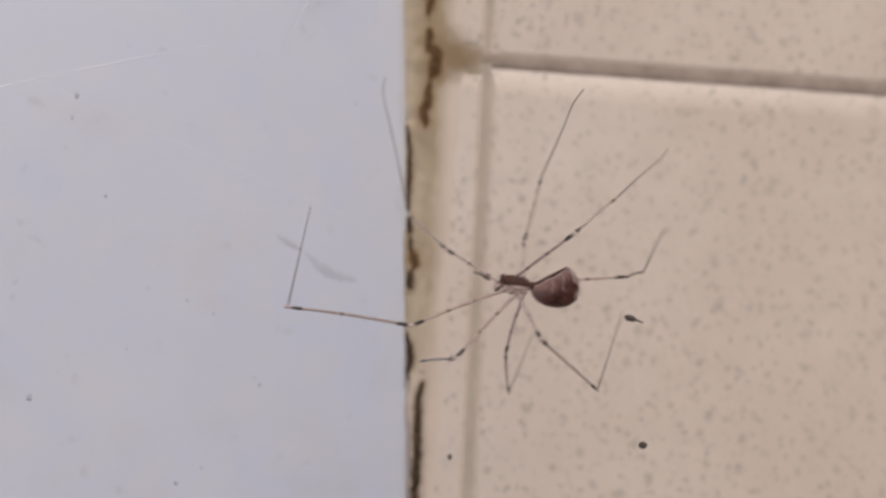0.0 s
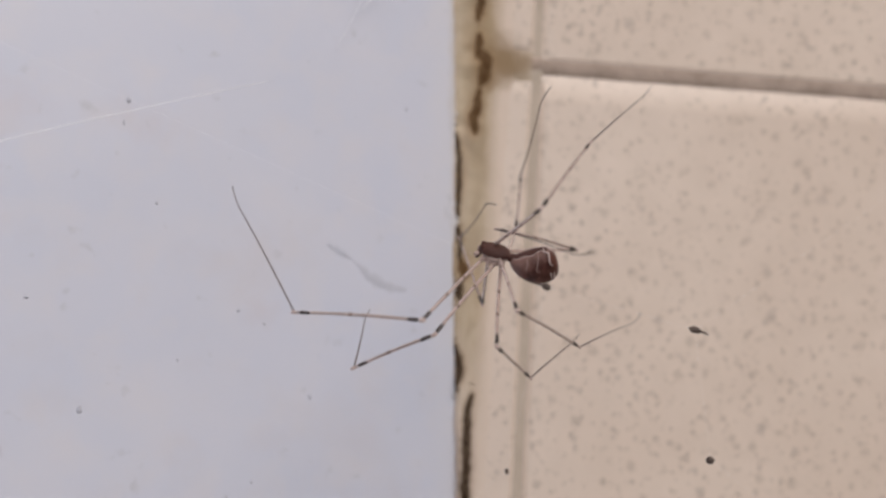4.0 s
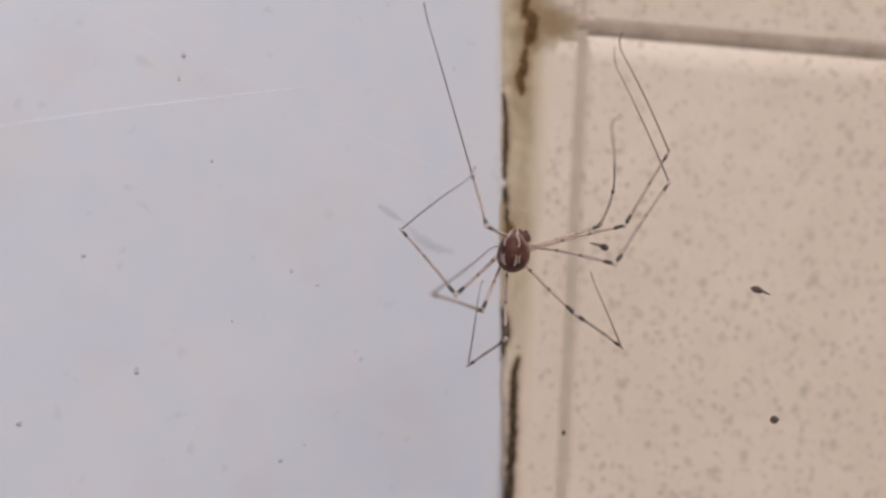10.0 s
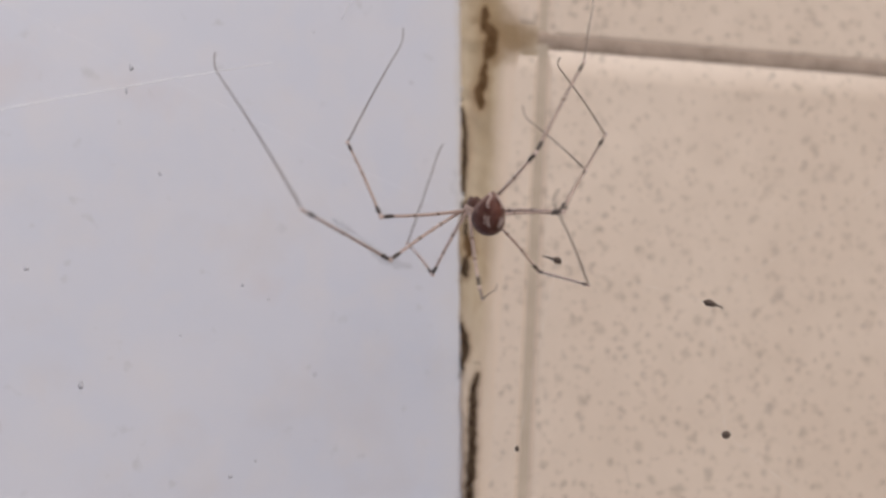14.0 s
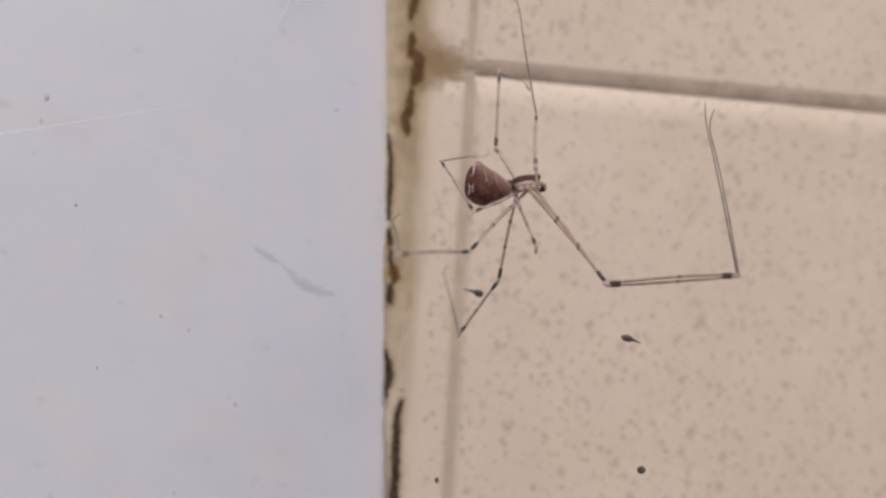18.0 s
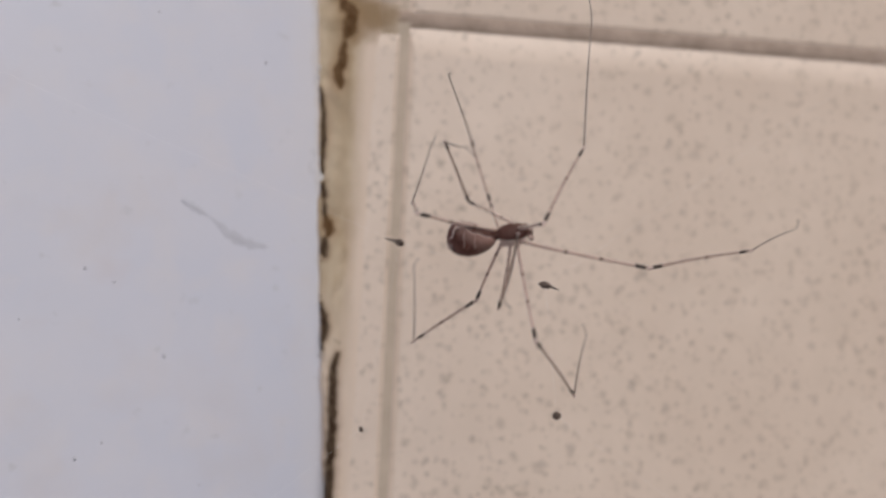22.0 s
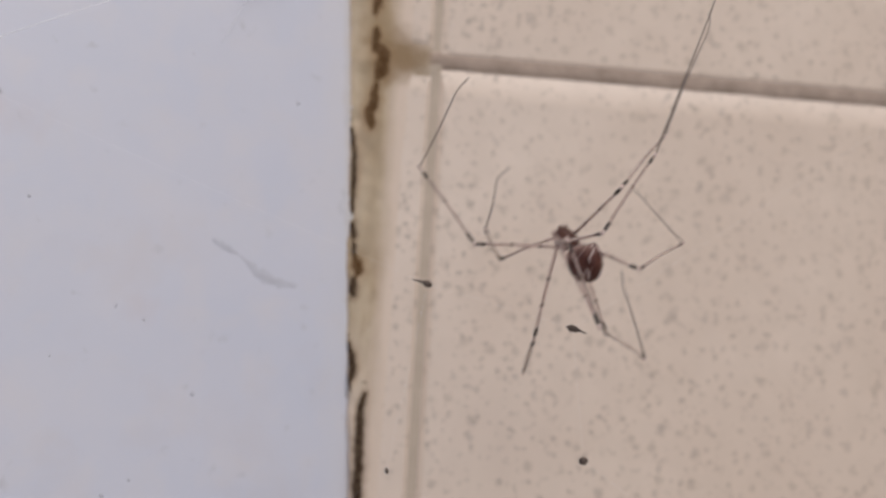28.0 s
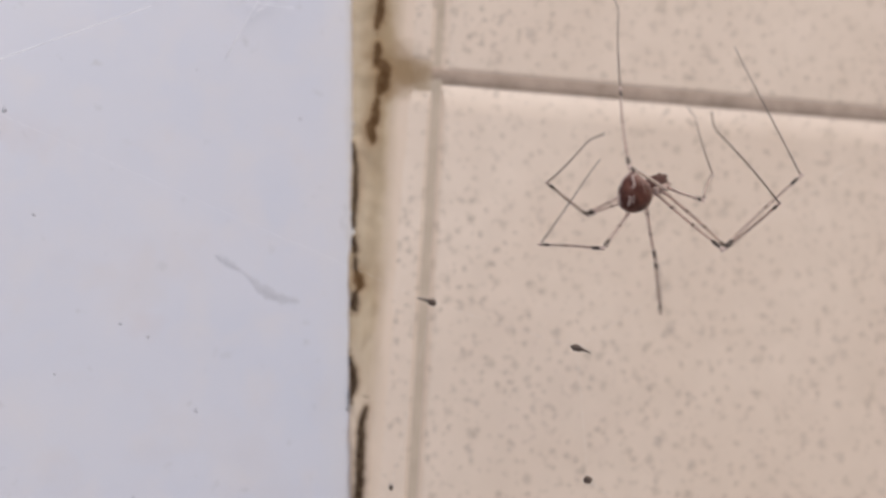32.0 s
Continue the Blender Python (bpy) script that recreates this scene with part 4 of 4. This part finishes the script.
    stance(10, (-0.0031, -0.0150, 1.5010), (69, 20), [(-116, -34, -120, 7, 63, 15), (-132, -29, 116, 31, 52, 25), (21, 15, 27, 54, -130, 29), (-122, 5, 88, 26, -152, 66), (40, 14, -101, 13, -109, 15), (-100, -58, 104, -21, 75, 41), (-53, -35, 43, -20, 93, 34), (-64, -7, 46, 38, 105, 50)])
    stance(10.2, (0.0002, -0.0154, 1.5008))
    stance(10.5, (-0.0010, -0.0160, 1.5019))
    stance(10.7, (-0.0012, -0.0158, 1.5034))
    stance(11, (-0.0002, -0.0155, 1.5029), (46, 26), [(-125, -29, -111, -17, 81, 9), (-139, -20, 93, 5, 55, 24), (14, 9, 48, 62, -140, 20), (-119, 6, 86, 30, 80, 36), (39, -15, -103, 10, -120, 20), (-109, -50, 82, -12, 74, 7), (-40, -60, 67, -25, 79, 16), (-64, -21, 49, 46, 124, 43)])
    stance(11.2, (0.0018, -0.0158, 1.5018))
    stance(11.5, (0.0034, -0.0162, 1.5038))
    stance(11.7, (0.0036, -0.0158, 1.5049))
    stance(12, (0.0021, -0.0152, 1.5037), (66, 27), [(-119, -47, -128, -6, 73, 26), (-114, -3, 102, 14, 81, 8), (25, 21, 65, 58, -145, 13), (-121, -5, 100, 13, 81, 8), (45, -24, -95, 6, -129, 17), (-119, -51, 121, -11, 66, 49), (-71, -50, 47, -7, 111, 50), (-72, -20, 50, 44, 113, 38)])
    stance(12.2, (-0.0009, -0.0156, 1.5045))
    stance(12.5, (-0.0020, -0.0161, 1.5060))
    stance(12.7, (-0.0031, -0.0157, 1.5053))
    stance(13, (-0.0021, -0.0150, 1.5052), (79, 24), [(-126, -33, -116, 7, 66, 50), (-125, -23, 103, 30, 83, 22), (39, 19, 137, -9, -76, 1), (-99, 1, 75, 27, 65, 56), (37, -27, -72, 23, -101, 18), (-107, -57, 112, -9, 43, 67), (-55, -46, 53, -15, 103, 56), (-62, -13, 51, 36, 105, 38)])
    stance(13.2, (-0.0018, -0.0154, 1.5070))
    stance(13.5, (-0.0011, -0.0160, 1.5083))
    stance(13.7, (-0.0016, -0.0155, 1.5065))
    stance(14, (-0.0027, -0.0148, 1.5038), (97, 18), [(-137, -28, -133, 16, 138, 48), (-145, -8, 110, 41, 55, 51), (42, 6, 12, 60, -123, 14), (-76, 22, 46, 51, 72, 35), (49, -25, -82, -6, -119, 25), (103, -35, 104, 23, 35, 70), (-90, -43, 78, -6, 73, 5), (-65, -2, 67, 23, 102, 25)])
    stance(14.2, (-0.0054, -0.0152, 1.5061))
    stance(14.5, (-0.0046, -0.0159, 1.5056))
    stance(16.5, (0.0024, -0.0174, 1.5043))
    stance(16.7, (0.0045, -0.0176, 1.5040))
    stance(17, (0.0060, -0.0178, 1.5027), (-20, 17), [(-156, -17, -134, 5, 93, 29), (-145, -8, 67, 12, 89, 36), (73, 29, 70, 50, -106, 20), (-107, 29, 76, 46, 87, 50), (27, -19, -91, 7, -99, 23), (114, -51, 126, -2, 40, -1), (-97, -42, 65, -3, 77, -1), (-39, -31, 12, 26, 96, 56)])
    stance(17.2, (0.0058, -0.0176, 1.5035))
    stance(17.5, (0.0026, -0.0174, 1.5030))
    stance(17.7, (0.0041, -0.0170, 1.5056))
    stance(18, (0.0045, -0.0165, 1.5077), (12, 12), [(-137, -35, -129, -4, 85, 12), (-130, -17, 98, 28, 60, 9), (91, 25, 78, 63, -95, -13), (-107, 3, 76, 29, 90, 54), (-8, -47, -51, 6, 98, 66), (91, -58, 114, -43, 93, 36), (-88, -33, 75, -1, 75, 5), (-46, -47, 5, 7, 95, 64)])
    stance(18.2, (0.0056, -0.0166, 1.5045))
    stance(18.5, (0.0073, -0.0167, 1.5054))
    stance(18.7, (0.0086, -0.0171, 1.5023))
    stance(19, (0.0095, -0.0177, 1.5017), (-18, -6), [(-143, -16, -128, 5, 94, 22), (-130, 18, 77, 31, 74, 12), (73, 13, 89, 55, -115, 19), (-89, 8, 40, 48, 66, 67), (33, -33, -90, 2, -127, 3), (86, -47, 171, -31, 87, 53), (-106, -50, 89, -4, 72, 31), (-26, -30, -8, 39, 150, 51)])
    stance(19.2, (0.0092, -0.0176, 1.5023))
    stance(19.5, (0.0080, -0.0174, 1.5005))
    stance(19.7, (0.0078, -0.0175, 1.5012))
    stance(20, (0.0085, -0.0176, 1.5046), (-16, 5), [(111, 13, -110, 13, -98, 5), (-130, 18, 65, 5, 79, 41), (82, 18, 92, 36, -108, 7), (-91, -12, 43, 39, 84, 64), (29, -50, -92, -14, -100, 9), (106, -61, 133, -31, 44, 20), (-117, -28, 126, -3, 75, 32), (-45, -42, -3, 30, 118, 41)])
    stance(20.2, (0.0072, -0.0175, 1.5080))
    stance(20.5, (0.0067, -0.0173, 1.5073))
    stance(20.7, (0.0063, -0.0173, 1.5019))
    stance(21, (0.0056, -0.0174, 1.4979), (-11, -20), [(124, 3, -110, 27, -98, 6), (-109, 32, 86, 38, 90, 39), (90, 29, 85, 44, -97, -22), (-77, 26, 50, 41, 57, 72), (82, -53, -88, -3, -109, 15), (131, -47, 103, -9, 71, 36), (-151, -21, 122, 15, 27, 45), (-83, -36, 56, -15, 54, 25)])
    stance(21.2, (0.0041, -0.0173, 1.4969))
    stance(21.5, (0.0040, -0.0172, 1.4978))
    stance(21.7, (0.0058, -0.0173, 1.4995))
    stance(22, (0.0091, -0.0175, 1.5018), (-14, 11), [(107, 14, -113, 24, -93, -7), (-89, 1, 53, 41, 72, 64), (86, 22, 101, 48, -109, 15), (-19, -9, 19, 10, 47, 11), (83, -32, -94, 34, -107, -22), (101, -44, 140, -33, 86, 46), (-150, 6, 86, 9, 72, 36), (-89, -45, 57, -26, 70, 17)])
    stance(22.2, (0.0099, -0.0174, 1.5036))
    stance(22.5, (0.0090, -0.0173, 1.4968))
    stance(22.7, (0.0096, -0.0171, 1.4975))
    stance(23, (0.0089, -0.0169, 1.4982), (4, 24), [(119, 0, -113, 13, -99, 7), (-100, 24, 52, 50, 48, 56), (110, 33, 98, 37, -101, 1), (-88, -28, 14, 15, 77, 35), (80, -42, -99, -2, -104, 27), (127, -55, 110, -31, 76, 39), (-140, -15, 128, 1, 97, 18), (-94, -32, 40, -19, 51, 14)])
    stance(23.2, (0.0084, -0.0169, 1.5005))
    stance(23.5, (0.0079, -0.0169, 1.5032))
    stance(23.7, (0.0090, -0.0168, 1.4996))
    stance(24, (0.0119, -0.0166, 1.4980), (10, 24), [(126, 7, -120, 16, -97, 3), (-107, 19, 65, 50, 57, 58), (114, 34, 129, 55, -101, 25), (-42, 5, 22, 16, 44, 15), (74, -45, -99, -1, -106, 30), (99, -53, 124, -41, 75, 53), (-136, -17, 133, 4, 68, 24), (-87, -31, 39, 5, 87, 33)])
    stance(24.2, (0.0124, -0.0167, 1.4978))
    stance(24.5, (0.0112, -0.0168, 1.4975))
    stance(26.5, (0.0086, -0.0160, 1.5009))
    stance(26.7, (0.0104, -0.0156, 1.5035))
    stance(27, (0.0112, -0.0151, 1.5032), (115, 29), [(131, 2, -125, 25, -82, 22), (-85, 10, 68, 34, 79, 34), (160, 7, -174, 52, -93, 42), (-93, 8, 53, 43, 31, 58), (64, -34, -81, -20, -107, 20), (91, -53, 83, -55, 52, 29), (-127, -34, 103, -6, 58, 35), (-76, -14, 54, 11, 93, 12)])
    stance(27.2, (0.0073, -0.0155, 1.5008))
    stance(27.5, (0.0053, -0.0160, 1.5028))
    stance(27.7, (0.0069, -0.0157, 1.5036))
    stance(28, (0.0111, -0.0153, 1.5042), (109, 35), [(106, -10, -108, 12, -97, 11), (-79, 3, 41, 45, 11, 70), (139, 1, 166, 51, -85, 19), (-80, 21, 53, 30, 43, 56), (51, -46, -89, -8, -116, 24), (103, -66, 85, -27, 73, 16), (-72, -44, 129, 62, 52, -43), (-73, -13, 54, 14, 88, 20)])
    stance(28.2, (0.0131, -0.0156, 1.5079))
    stance(28.5, (0.0097, -0.0161, 1.5046))
    stance(28.7, (0.0044, -0.0157, 1.5031))
    stance(29, (0.0022, -0.0152, 1.5063), (91, 34), [(104, -14, -104, 17, -95, 1), (-32, -12, 52, 23, 98, -9), (50, -30, -62, -15, -95, 11), (-56, 9, 18, 38, 47, 42), (51, -32, -73, -12, -94, 11), (93, -47, 99, -44, 49, 51), (-114, -27, 110, 6, 51, 20), (-63, -13, 52, 28, 92, 32)])
    stance(29.2, (0.0045, -0.0156, 1.5066))
    stance(29.5, (0.0084, -0.0161, 1.5060))
    stance(29.7, (0.0089, -0.0157, 1.5088))
    stance(30, (0.0091, -0.0152, 1.5109), (60, 20), [(117, -12, -111, 12, -76, -6), (-61, -45, 27, 27, 62, 70), (120, -10, -143, 20, -94, 18), (-88, -15, 97, 16, 61, 1), (58, -22, -85, -11, -119, -0), (61, -53, 51, -35, 68, 45), (-138, -48, 105, -27, 66, 34), (-111, 4, 77, 27, 72, 36)])
    stance(30.2, (0.0102, -0.0156, 1.5092))
    stance(30.5, (0.0150, -0.0161, 1.5076))
    stance(30.7, (0.0160, -0.0158, 1.5101))
    stance(31, (0.0139, -0.0153, 1.5082), (64, 22), [(115, -8, -116, 18, -86, 8), (-64, -33, 9, 45, 85, 56), (127, 18, -175, 36, -115, 14), (-92, 3, 57, 21, 69, 32), (46, -24, -97, 2, -124, 18), (66, -46, 56, -49, 74, 40), (-141, -42, 111, -3, 69, 27), (-128, 9, 77, 43, 71, 41)])
    stance(31.2, (0.0116, -0.0156, 1.5096))
    stance(31.5, (0.0098, -0.0161, 1.5121))
    stance(31.7, (0.0119, -0.0159, 1.5095))
    stance(32, (0.0161, -0.0156, 1.5092), (41, 22), [(109, -13, -125, 10, -92, 8), (-48, -36, 10, 43, 112, 55), (110, -9, -131, 14, -92, 8), (-94, -10, 65, 17, 78, 31), (32, -24, -91, 17, -138, 19), (60, -42, 63, -41, 74, 31), (-133, -38, 117, 2, 32, 50), (-126, 4, 80, 42, 76, 42)])
    # end of stances
    move_spider()


motions()
